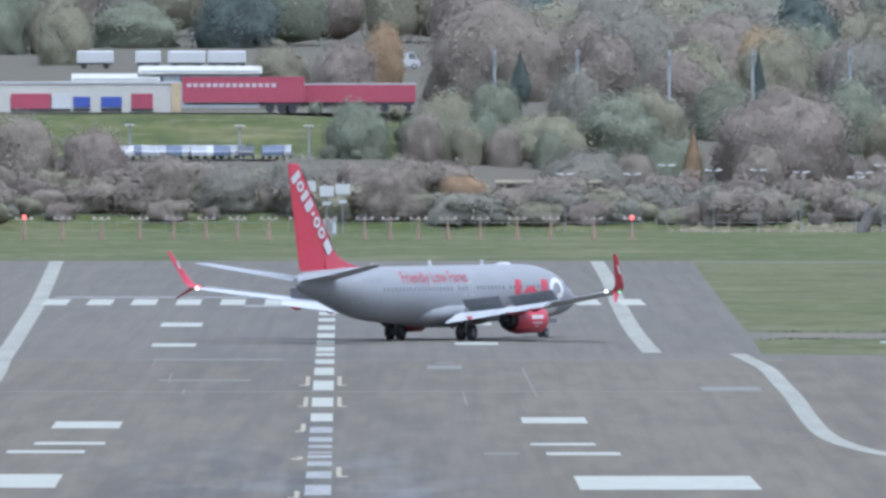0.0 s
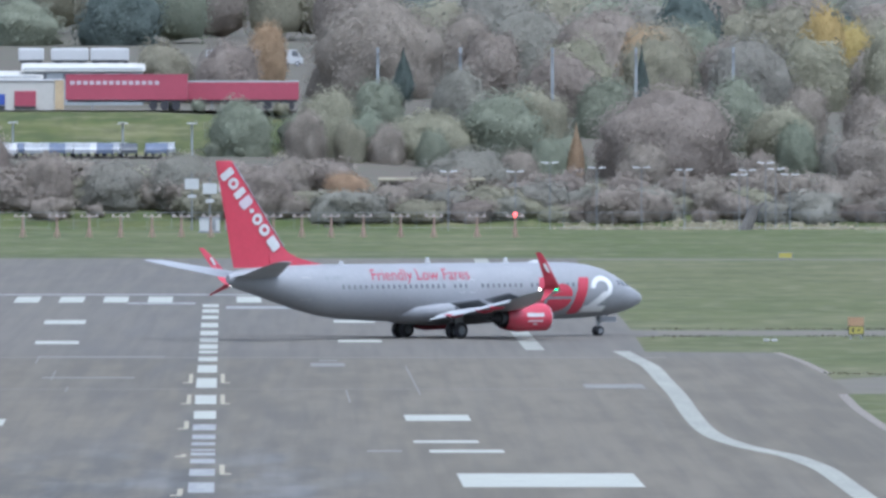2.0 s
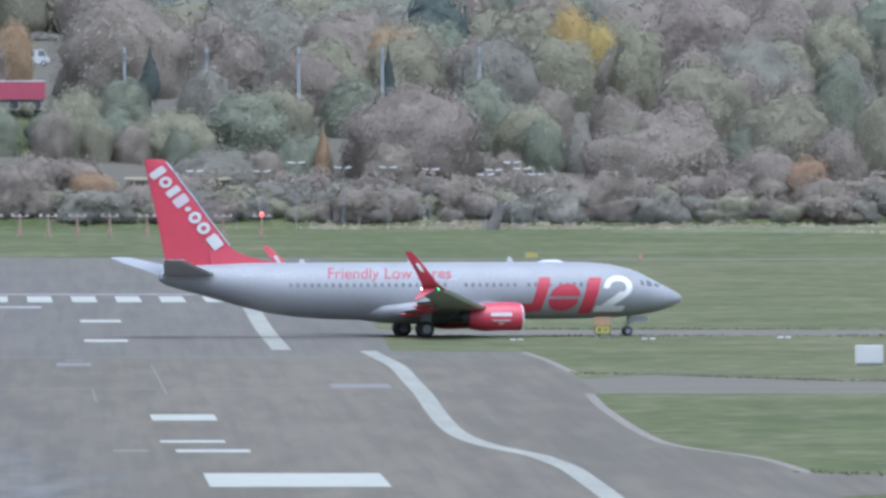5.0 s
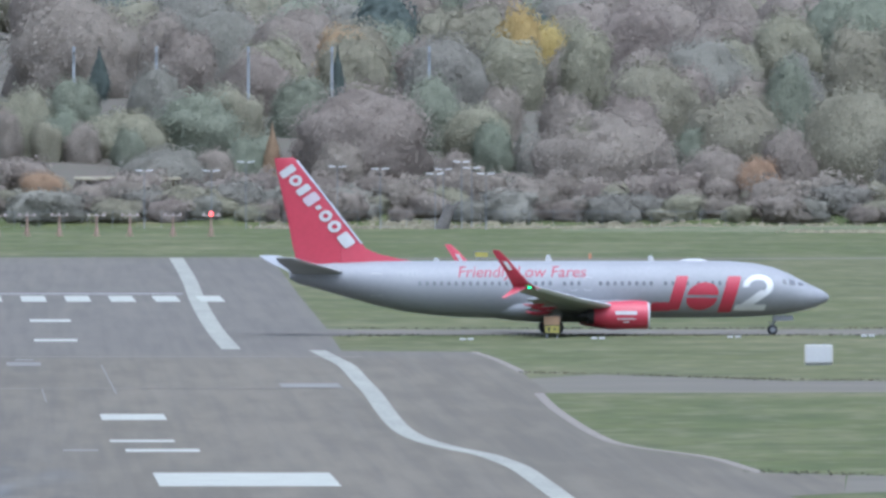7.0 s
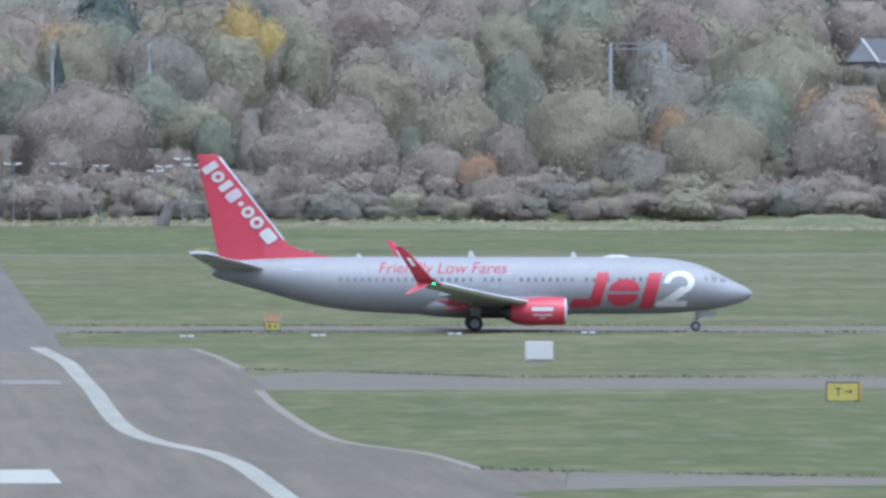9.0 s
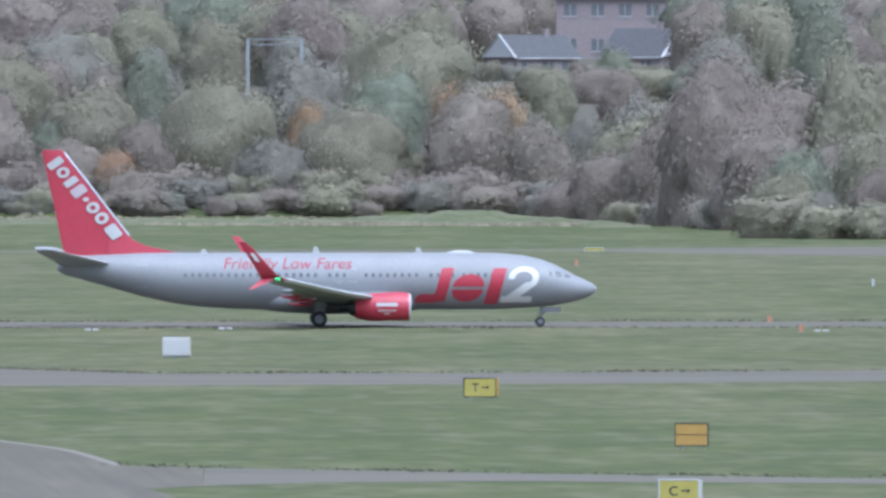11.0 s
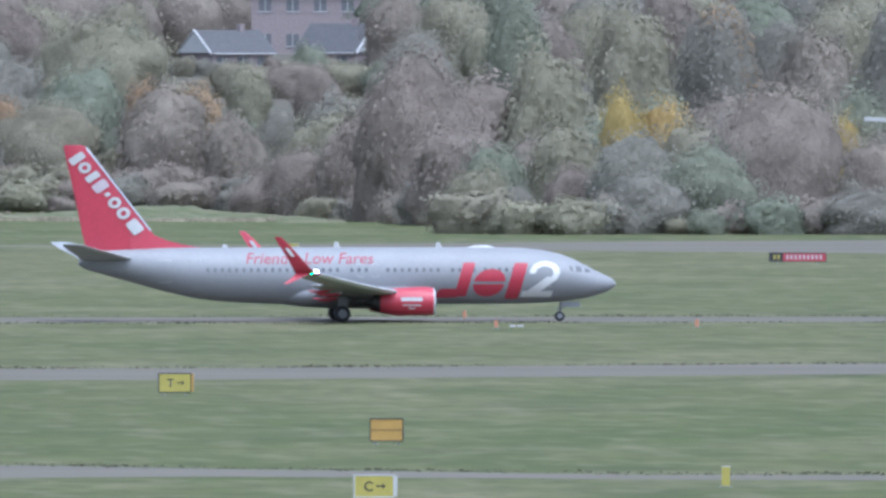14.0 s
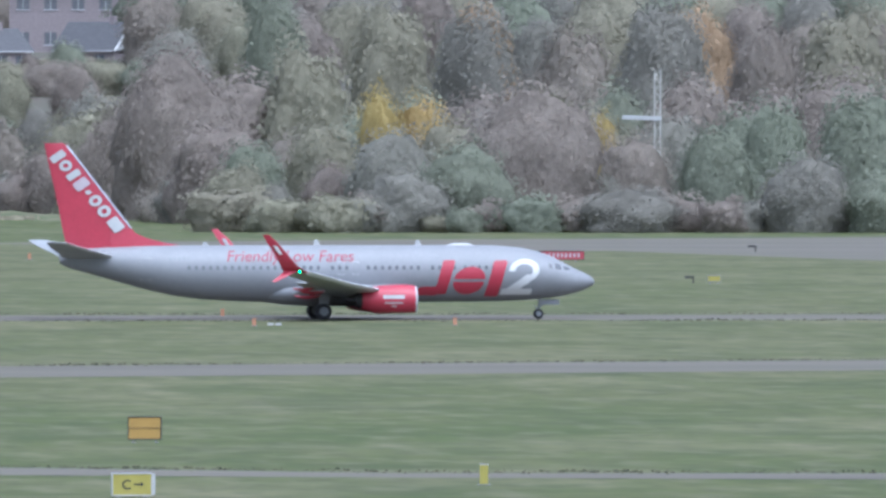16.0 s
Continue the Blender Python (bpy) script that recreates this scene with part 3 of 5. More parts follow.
# trees beside the perimeter road, continued
EAST_2 = [
    ("brown", 85.6, 2200, 5.2, 21.3), ("twig", 88.3, 1992, 6.0, 4.6), ("brown", 88.5, 2030, 4.5, 9.3), ("green", 92.7, 2006, 4.5, 10.8), ("green", 95.6, 2030, 4.2, 13.8), ("green", 99.6, 2008, 5.6, 15.0),
    ("twig", 97.2, 1992, 5.3, 7.8), ("green", 101.0, 1990, 5.0, 6.2), ("brown", 91.0, 2110, 5.3, 15.8), ("brown", 94.9, 2200, 4.3, 21.6), ("olive", 76.5, 2230, 5.6, 23.5), ("green", 71.0, 2260, 4.4, 24.1),
    ("twig", 80.8, 2260, 5.3, 23.5), ("twig", 89.9, 2240, 5.6, 24.1), ("olive", 99.0, 2220, 6.2, 22.9),
]


def build_woods():
    rng = random.Random(4)
    tree_kinds()
    for kind, u, d, half, top in WEST_1 + WEST_2 + MID_1 + MID_2 + EAST_1 + EAST_2:
        x, y = polar(u, d)
        tall = top - height(x, y)
        form = "great" if half > 6.5 else ("low" if tall < 4.6 else ("tall" if tall > 2.3 * half else "wide"))
        plant(kind, form, x, y, half, max(2.0, tall), rng.uniform(0, 360))
    # single trees that stand out
    for kind, form, u, d, half, top in (("dark", "cone", 3.8, 2278, 2.0, 19.0), ("russet", "cone", 12.3, 2197, 1.7, 11.0), ("yellow", "wide", 76.1, 2040, 3.0, 15.0), ("yellow", "wide", 78.2, 2042, 3.7, 13.9), ("twig", "wide", 76.6, 2018, 5.2, 10.4),
                                        ("yellow", "wide", 87.0, 2036, 1.9, 12.4), ("yellow", "wide", 24.4, 2320, 3.4, 24.6), ("yellow", "wide", 25.9, 2324, 3.4, 22.5), ("russet", "wide", 45.6, 2196, 2.8, 12.8),
                                        ("russet", "wide", 36.2, 2184, 3.2, 7.6), ("russet", "wide", 52.6, 2190, 3.2, 14.8), ("russet", "wide", 55.3, 2191, 3.4, 14.4), ("russet", "wide", 15.6, 2318, 4.6, 21.6), ("russet", "wide", 1.0, 2180, 3.0, 6.0),
                                        ("olive", "wide", 57.4, 2300, 4.6, 16.4), ("brown", "wide", 60.0, 2290, 4.8, 16.0), ("olive", "wide", 62.6, 2296, 4.8, 16.4), ("green", "wide", 64.8, 2290, 4.0, 16.6), ("olive", "wide", -18.6, 2500, 4.0, 25.2), ("dark", "cone", 15.5, 2268, 1.5, 19.2), ("green", "wide", 10.9, 2198, 3.0, 9.6), ("russet", "wide", 81.0, 2260, 4.4, 22.6), ("russet", "wide", 91.6, 2262, 5.0, 22.4)):
        x, y = polar(u, d)
        plant(kind, form, x, y, half, top - height(x, y), rng.uniform(0, 360))

    def fill(u0, u1, d0, lo, hi, step, kinds, form=None, broad=0.5, loose=16):
        """An uneven row of trees along one distance."""
        u = u0
        while u < u1:
            d = d0 + rng.uniform(-loose, loose)
            x, y = polar(u, d)
            tall = rng.uniform(lo, hi)
            if 54 < u < 65 and d0 > 2200:
                tall = min(tall, 7.0 if d0 < 2250 else 3.2)
            plant(rng.choice(kinds), form or ("low" if tall < 4.5 else rng.choice(["wide", "wide", "tall"])), x, y, tall * broad * rng.uniform(0.84, 1.2), tall, rng.uniform(0, 360))
            u += step * rng.uniform(0.8, 1.25)

    mixed = ["brown", "olive", "green", "brown", "olive", "twig"]
    # undergrowth at the foot of the bank
    fill(-23, 61, 2174, 1.6, 4.4, 0.85, ["brown", "brown", "twig", "olive"], "low", 1.1, 5)
    fill(-23, 61, 2181, 3.0, 5.0, 1.3, ["brown", "brown", "olive"], "low", 0.85, 4)
    fill(61, 68, 2124, 2.0, 4.0, 1.1, ["brown", "twig", "olive"], "low", 1.0, 6)
    fill(68.6, 104, 1995, 2.0, 5.5, 1.2, ["twig", "brown", "green", "olive"], "low", 1.0, 7)
    fill(69, 104, 2022, 4.6, 7.0, 2.2, mixed)
    fill(-1, 61, 2207, 4.0, 6.0, 1.9, ["olive", "green", "twig", "brown"])
    fill(-7.5, -1, 2240, 1.2, 2.0, 1.0, ["green", "green", "olive"], "low", 0.75)
    fill(54, 66, 2394, 1.9, 2.7, 0.9, ["olive", "twig", "green"], "low", 0.8)
    # rows behind
    fill(68, 104, 2075, 9, 12, 3.6, mixed)
    fill(62, 104, 2150, 12, 16, 3.6, mixed)
    fill(0, 62, 2240, 6.5, 8.5, 3.2, mixed)
    fill(8, 104, 2300, 7, 10, 3.4, mixed)
    fill(4, 104, 2370, 8, 11, 3.4, mixed)

    # far woods on the rise, too many to count
    nr = np.random.default_rng(11)
    kinds = ["green", "olive", "brown", "twig", "dark"]
    crowns, which = [], []
    for d0, lo, hi, u0 in ((2430, 9, 13, 1), (2530, 10, 14, -1), (2640, 10, 13, -30), (2780, 12, 17, -30), (2960, 14, 20, -30), (3180, 16, 24, -30)):
        u = float(u0)
        while u < 108:
            u += nr.uniform(2.0, 3.2)
            d = d0 + nr.uniform(-30, 30)
            top = nr.uniform(lo, hi)
            if 55 < u < 65 and d < 2520:
                continue
            x, y = polar(u, d)
            co, tri, quad = crown_arrays(nr, top * nr.uniform(0.45, 0.65), top * 0.58, 30, 900, 0.027 * top, 2)
            at = np.array((x, y, height(x, y) + top * 0.45))
            crowns.append((co + at, tri, quad + at))
            which.append(int(nr.choice(5, p=[0.28, 0.27, 0.27, 0.14, 0.04])))
    me = crown_join("far_woods", crowns, [LEAF[k] for k in kinds], which)
    tagged(new("far_woods", me), "hazy distant mixed autumn woodland on the hill", "woodland", kind="stuff")


def tufts(name, lines, material, label, step, tall, spread):
    """Uneven grass blades along plan lines, as one object."""
    rng = np.random.default_rng(len(lines) + 3)
    vs, fs = [], []
    for line in lines:
        p = np.array(line, float)
        for a, b in zip(p, p[1:]):
            n = max(1, int(np.linalg.norm(b - a) / step))
            for k in range(n):
                x, y = a + (b - a) * (k + rng.random()) / n
                x, y = x + rng.normal(0, spread * 0.3), y + rng.normal(0, spread)
                h = tall * rng.uniform(0.4, 1.3) * (0.6 + 0.7 * noise.noise((x * 0.15, y * 0.05, 1.0)))
                w = h * rng.uniform(0.5, 1.3)
                z = height(x, y)
                i = len(vs)
                q = rng.normal(0, 0.4 * h)
                vs += [(x - w, y, z - 0.03), (x + w, y, z - 0.03), (x + w * 0.8 + q, y + 0.05, z + h * 0.8), (x + q, y + 0.1, z + h), (x - w * 0.7 + q, y + 0.05, z + h * 0.75)]
                fs.append((i, i + 1, i + 2, i + 3, i + 4))
    tagged(new(name, mesh_of(name, vs, fs, material)), label, "grass", kind="stuff")


def build_mound():
    """A low uneven bank of rough grass before the wood."""
    us = [26 + 0.5 * k for k in range(74)]
    crest = [float(np.interp(u, [26, 30, 36, 44, 48, 50, 52.5, 55, 57, 60, 63], [0, 0.25, 0.55, 0.5, 0.6, 0.9, 1.5, 1.35, 0.9, 0.6, 0])) for u in us]
    vs, fs, n = [], [], 9
    for u, c in zip(us, crest):
        for k in range(n):
            f = k / (n - 1)
            d = 2122 + 44 * f - max(0, u - 56) * 6
            x, y = polar(u, d)
            bump = 0.8 + 0.5 * noise.noise((x * 0.35, y * 0.06, 2.0)) + 0.25 * noise.noise((x * 1.1, y * 0.2, 5.0))
            vs.append((x, y, -0.05 + math.sin(math.pi * f) ** 0.8 * c * bump + 0.03))
    for i in range(len(us) - 1):
        for k in range(n - 1):
            a = i * n + k
            fs.append((a, a + n, a + n + 1, a + 1))
    m = new("grass_bank", mesh_of("grass_bank", vs, fs, BANK, True))
    tagged(m, "low uneven bank of rough dry grass before the wood", "bank", kind="structure")


def build_verges():
    tufts("verge_grass", [[(22.5, 1424), (90, 1425), (230, 1427)], [(31.5, 1274), (36, 1268), (47, 1245), (70, 1247), (128, 1266), (200, 1271)],
                          [(36, 992), (40, 987), (55, 974), (74, 960), (97, 958), (160, 956)], [(24, 1456), (120, 1455), (240, 1457)]], TUFT, "uneven dark grass tufts along the pavement edges", 0.1, 0.11, 1.6)
    tufts("dry_grass", [[(25, 2160), (60, 2160), (105, 2158)], [(25, 2164), (60, 2163), (105, 2161)], [(80, 2120), (130, 2105)]], HAY, "pale dry grass strip at the foot of the bank", 0.06, 0.42, 3.0)


# ---------------------------------------------------------------- the aircraft
AXLE = 19.6  # distance of the main wheels behind the nose
HULL = np.array([(0.0, 2.62, 2.58, 0.02), (0.12, 2.85, 2.38, 0.24), (0.4, 3.05, 2.18, 0.48), (0.9, 3.3, 1.96, 0.78), (1.6, 3.62, 1.74, 1.08), (2.3, 4.0, 1.58, 1.34), (3.0, 4.36, 1.48, 1.52),
                 (4.0, 4.74, 1.37, 1.69), (5.3, 5.02, 1.28, 1.81), (7.0, 5.17, 1.22, 1.88), (9.0, 5.2, 1.2, 1.88), (24.0, 5.2, 1.2, 1.88), (26.0, 5.2, 1.27, 1.88),
                 (28.0, 5.2, 1.4, 1.84), (30.0, 5.2, 1.66, 1.74), (32.0, 5.18, 2.12, 1.54), (34.0, 5.12, 2.68, 1.24), (36.0, 5.0, 3.24, 0.86), (37.4, 4.8, 3.62, 0.48), (38.0, 4.55, 3.95, 0.2)])


def hull_at(xb):
    return [float(np.interp(xb, HULL[:, 0], HULL[:, k])) for k in (1, 2, 3)]


def hull_y(xb, z):
    """Half width of the hull at a station and height."""
    top, bot, w = hull_at(xb)
    c, r = (top + bot) / 2, (top - bot) / 2
    q = 1 - min(0.995, abs((z - c) / r)) ** 2
    return w * math.sqrt(max(0.005, q))


def loc(xb, y, z):
    """Aircraft space: x forward of the main wheels, y to its left."""
    return (AXLE - xb, y, z)


def foil(xb, chord, y, z, thick, upright=False, n=9):
    """A wing section ring from trailing edge over the top to the nose and back."""
    pts = []
    for k in range(2 * n):
        f = k / (2 * n) * 2
        c = 1 - f if f < 1 else f - 1
        c = 0.5 * (1 - math.cos(math.pi * c))
        t = 5 * thick * chord * (0.2969 * math.sqrt(c) - 0.126 * c - 0.3516 * c * c + 0.2843 * c ** 3 - 0.1015 * c ** 4)
        t = max(t, 0.01)
        side = t if f < 1 else -t * 0.8
        pts.append(loc(xb + c * chord, y + (side if upright else 0), z + (0 if upright else side)))
    return pts


def on_hull(me, lift):
    """Wraps a flat XZ mesh (x forward, z up) on the right flank of the hull."""
    for v in me.vertices:
        v.co.y = -(hull_y(AXLE - v.co.x, v.co.z) + lift)
    me.update()
    return me


def flat_grid(outline, material, name, cut=0.35):
    """A filled outline in XZ, cut fine enough to be wrapped."""
    bm = bmesh.new()
    f = bm.faces.new([bm.verts.new((x, 0, z)) for x, z in outline])
    lo = [min(p[k] for p in outline) for k in (0, 1)]
    hi = [max(p[k] for p in outline) for k in (0, 1)]
    for k, no in ((0, (1, 0, 0)), (1, (0, 0, 1))):
        c = lo[k] + cut
        while c < hi[k]:
            bmesh.ops.bisect_plane(bm, geom=bm.verts[:] + bm.edges[:] + bm.faces[:], plane_co=(c, 0, 0) if k == 0 else (0, 0, c), plane_no=no)
            c += cut
    bmesh.ops.recalc_face_normals(bm, faces=bm.faces)
    bmesh.ops.triangulate(bm, faces=[f for f in bm.faces if len(f.verts) > 4])
    me = bpy.data.meshes.new(name)
    bm.to_mesh(me)
    bm.free()
    me.materials.append(material)
    return me


def rounded(cx, cz, w, h, r, lean=0.0, n=4):
    """A rounded block that leans forward by lean metres over its height."""
    out = []
    for qx, qz, a0 in ((1, 1, 0), (-1, 1, 90), (-1, -1, 180), (1, -1, 270)):
        for k in range(n + 1):
            a = radians(a0 + 90 * k / n)
            x = qx * (w / 2 - r) + r * math.cos(a)
            z = qz * (h / 2 - r) + r * math.sin(a)
            out.append((cx + x + lean * z / h, cz + z))
    return out


def ring_mesh(name, cx, cz, w, h, band, material, lean=0.0, a0=0, a1=360, n=40):
    vs, fs = [], []
    for k in range(n + 1):
        a = radians(a0 + (a1 - a0) * k / n)
        for f in (1.0, 1 - band * 0.5, 1 - band):
            x, z = math.cos(a) * w / 2 * f, math.sin(a) * h / 2 * f
            vs.append((cx + x + lean * z / h, 0, cz + z))
        if k:
            i = 3 * k
            fs += [(i - 3, i, i + 1, i - 2), (i - 2, i + 1, i + 2, i - 1)]
    return mesh_of(name, vs, fs, material)


def words(text, size, material, name, fat=0.0, lean=0.0):
    cu = bpy.data.curves.new(name, "FONT")
    cu.body, cu.size, cu.align_x, cu.offset, cu.shear = text, size, "CENTER", fat, lean
    ob = bpy.data.objects.new(name, cu)
    scene.collection.objects.link(ob)
    bpy.context.view_layer.update()
    me = bpy.data.meshes.new_from_object(ob.evaluated_get(bpy.context.evaluated_depsgraph_get()))
    bpy.data.objects.remove(ob)
    me.materials.clear()
    me.materials.append(material)
    return me


def wheel(parent, r, w, m, name="wheel"):
    """Tyre and rim; turns about its own y axis."""
    hub = new(name)
    hub.parent, hub.matrix_basis = parent, m
    prof = [(0.55, -0.5), (0.82, -0.5), (0.95, -0.38), (1.0, -0.15), (1.0, 0.15), (0.95, 0.38), (0.82, 0.5), (0.55, 0.5)]
    n = 28
    vs = [(math.cos(2 * math.pi * k / n) * r * a, b * w, math.sin(2 * math.pi * k / n) * r * a) for k in range(n) for a, b in prof]
    q = len(prof)
    fs = [(k * q + i, k * q + i + 1, ((k + 1) % n) * q + i + 1, ((k + 1) % n) * q + i) for k in range(n) for i in range(q - 1)]
    part("tyre", mesh_of("tyre", vs, fs, RUBBER, True), hub)
    s = Shape()
    s.rod((0, -w * 0.42, 0), (0, w * 0.42, 0), r * 0.56, seg=20)
    for k in range(6):
        a = k * math.pi / 3
        for e in (-1, 1):
            s.rod((math.cos(a) * r * 0.35, e * w * 0.4, math.sin(a) * r * 0.35), (math.cos(a) * r * 0.35, e * w * 0.46, math.sin(a) * r * 0.35), r * 0.07, seg=6)
    s.rod((0, -w * 0.5, 0), (0, w * 0.5, 0), r * 0.16, seg=10)
    part("rim", s.mesh("rim", GREYM), hub)
    return hub


WHEELS, MOVERS = [], {}


def build_aircraft():
    plane = new("airliner")
    tagged(plane, "silver twin-engine airliner with red tail and engines taxiing", "aircraft")
    n = 40
    xs = sorted(set([float(a) for a in HULL[:, 0]] + [10 + 1.0 * k for k in range(14)] + [0.25, 0.6, 1.2, 2.0, 2.65, 3.5, 4.6, 6.1, 25, 27, 29, 31, 33, 35, 36.7]))
    rings = []
    for xb in xs:
        top, bot, w = hull_at(xb)
        rings.append([loc(xb, math.cos(2 * math.pi * k / n) * w, (top + bot) / 2 + math.sin(2 * math.pi * k / n) * (top - bot) / 2) for k in range(n)])
    fus = part("fuselage", Shape().loft(rings).mesh("fuselage", SILVER, True), plane, "silver-grey painted fuselage")
    # belly fairing between the wings
    s = Shape()
    rr = []
    for xb, w, d in ((12.2, 0.9, 0.05), (13.6, 1.7, 0.3), (16, 2.05, 0.42), (20, 2.05, 0.42), (22.2, 1.7, 0.3), (24, 0.9, 0.05)):
        rr.append([loc(xb, math.cos(2 * math.pi * k / 24) * w, 1.9 + math.sin(2 * math.pi * k / 24) * (0.6 + d)) for k in range(24)])
    part("belly_fairing", s.loft(rr).mesh("belly_fairing", SILVER, True), plane)
    # cabin windows, cockpit panes and doors on the right flank
    wx = [10.2 + 0.508 * k for k in range(38) if k not in (4, 13, 14, 18)]
    pane = flat_grid(rounded(0, 0, 0.23, 0.3, 0.1), GLASS, "window")
    for xb in wx + [7.4, 7.9, 8.4, 8.9, 9.4]:
        me = pane.copy()
        for v in me.vertices:
            v.co.x += AXLE - xb
            v.co.z += 3.63
        part("window", on_hull(me, 0.012), fus)
    for x0, x1, z0, z1 in ((1.75, 2.3, 3.42, 3.72), (2.36, 2.95, 3.46, 3.92), (3.0, 3.4, 3.55, 3.95)):
        o = [(AXLE - x0 - 0.12, z0), (AXLE - x1, z0 + 0.03), (AXLE - x1 - 0.02, z1), (AXLE - x0 - 0.2, z1 - 0.12)]
        part("cockpit_pane", on_hull(flat_grid(o, GLASS, "cockpit_pane", 0.12), 0.012), fus)
    for xb, zc, w, h in ((5.2, 3.3, 0.85, 1.75), (32.0, 3.55, 0.8, 1.6), (17.2, 3.6, 0.5, 0.95), (18.2, 3.6, 0.5, 0.95)):
        a = rounded(AXLE - xb, zc, w, h, 0.07)
        b = rounded(AXLE - xb, zc, w - 0.06, h - 0.06, 0.045)
        k = len(a)
        me = mesh_of("door", [(x, 0, z) for x, z in a + b], [(i, (i + 1) % k, k + (i + 1) % k, k + i) for i in range(k)], WHITE)
        part("door_outline", on_hull(me, 0.012), fus)
    # slogan, registration bars and the large mark
    me = words("Friendly Low Fares", 1.1, SLOGAN, "slogan", 0.004, 0.22)
    bm = bmesh.new()
    bm.from_mesh(me)
    bmesh.ops.transform(bm, matrix=pose(AXLE - 21.85, 0, 4.08, 90, 0, 0) @ Matrix.Diagonal((1.07, 1, 1, 1)), verts=bm.verts)
    bm.to_mesh(me)
    bm.free()
    bm = bmesh.new()
    bm.from_mesh(me)
    for k in range(1, 14):
        bmesh.ops.bisect_plane(bm, geom=bm.verts[:] + bm.edges[:] + bm.faces[:], plane_co=(0, 0, 3.7 + 0.12 * k), plane_no=(0, 0, 1))
    bm.to_mesh(me)
    bm.free()
    part("slogan", on_hull(me, 0.03), fus, "red slogan lettering")
    for k in range(5):
        part("registration_bar", on_hull(flat_grid(rounded(AXLE - 29.0 - 0.33 * k, 4.28, 0.22, 0.3, 0.03), GREYM, "registration_bar"), 0.012), fus)
    def half_oval(cx, cz, w, h, lean, top):
        a = [radians(180 * k / 14 + (0 if top else 180)) for k in range(15)]
        return [(cx + math.cos(t) * w / 2 + lean * math.sin(t) / 2, cz + math.sin(t) * h / 2) for t in a]

    logo = [flat_grid(rounded(AXLE - 10.85, 2.95, 0.85, 2.4, 0.12, 0.68), RED, "logo", 0.2),
            flat_grid(rounded(AXLE - 12.0, 1.98, 1.6, 0.62, 0.2, 0.3), RED, "logo", 0.2),
            flat_grid(half_oval(AXLE - 9.1, 2.82, 2.2, 1.75, 0.35, True), RED, "logo", 0.2),
            flat_grid(half_oval(AXLE - 9.15, 2.62, 2.2, 1.75, 0.35, False), RED, "logo", 0.2),
            flat_grid(rounded(AXLE - 7.2, 2.85, 0.95, 2.55, 0.12, 0.72), RED, "logo", 0.2),
            ring_mesh("logo", AXLE - 5.2, 3.42, 2.15, 1.6, 0.42, LOGOWHITE, 0.15, -55, 185),
            flat_grid([(AXLE - 6.95, 1.78), (AXLE - 6.0, 1.78), (AXLE - 4.25, 3.0), (AXLE - 5.0, 3.15)], LOGOWHITE, "logo", 0.2),
            flat_grid(rounded(AXLE - 5.75, 1.92, 2.2, 0.42, 0.08, 0.12), LOGOWHITE, "logo", 0.2)]
    for k, me in enumerate(logo):
        part("logo_shape", on_hull(me, 0.022 + 0.004 * k), fus, "large red and white painted mark")
    for xb, h in ((12.3, 0.35), (19.5, 0.4), (27.4, 0.22)):
        s = Shape().poly([(AXLE - xb, 5.15), (AXLE - xb - 0.5, 5.15), (AXLE - xb - 0.42, 5.2 + h), (AXLE - xb - 0.2, 5.2 + h)], 0.06)
        part("antenna", s.mesh("antenna", WHITE), plane)
    s = Shape().loft([[loc(8.6 + dx, math.cos(a) * w, 5.18 + max(0, math.sin(a)) * hh) for a in [k * math.pi / 6 for k in range(12)]] for dx, w, hh in ((0, 0.05, 0.02), (0.5, 0.3, 0.16), (1.4, 0.3, 0.16), (2.0, 0.05, 0.02))])
    part("radome", s.mesh("radome", WHITE, True), plane)

    # fin
    fz = [(5.0, 32.2, 37.45), (6.2, 32.75, 37.75), (8.0, 34.15, 38.1), (10.0, 35.7, 38.55), (11.6, 36.95, 38.92), (12.25, 37.45, 39.05), (12.42, 37.75, 39.05)]
    rings = []
    for z, le, te in fz:
        rings.append([(p[0], p[1], z) for p in foil(le, te - le, 0, z, 0.09 if z < 12.4 else 0.03, True)])
    fin = part("fin", Shape().loft(rings).mesh("fin", RED, True), plane, "red tail fin")
    dors = [[(AXLE - x, s2 * w, z) for s2, z in ((-1, 5.0), (-0.4, 5.1 + h), (0.4, 5.1 + h), (1, 5.0))] for x, h, w in ((29.2, 0.06, 0.05), (30.5, 0.28, 0.12), (31.8, 0.6, 0.2), (32.6, 0.95, 0.25), (33.0, 1.25, 0.28), (34.4, 1.6, 0.3))]
    part("dorsal_fillet", Shape().loft(dors).mesh("dorsal_fillet", RED, True), fin)
    le = [[(AXLE - le0 + 0.05, 0.0, z), (AXLE - le0 - 0.10, 0.13 * k, z), (AXLE - le0 - 0.10, -0.13 * k, z)] for z, le0, k in ((6.4, 32.9, 1), (8.0, 34.15, 1), (10, 35.7, 1), (11.6, 36.95, 0.8), (12.25, 37.45, 0.5))]
    part("leading_edge", Shape().loft(le).mesh("leading_edge", METAL), fin, "bare metal leading edge")
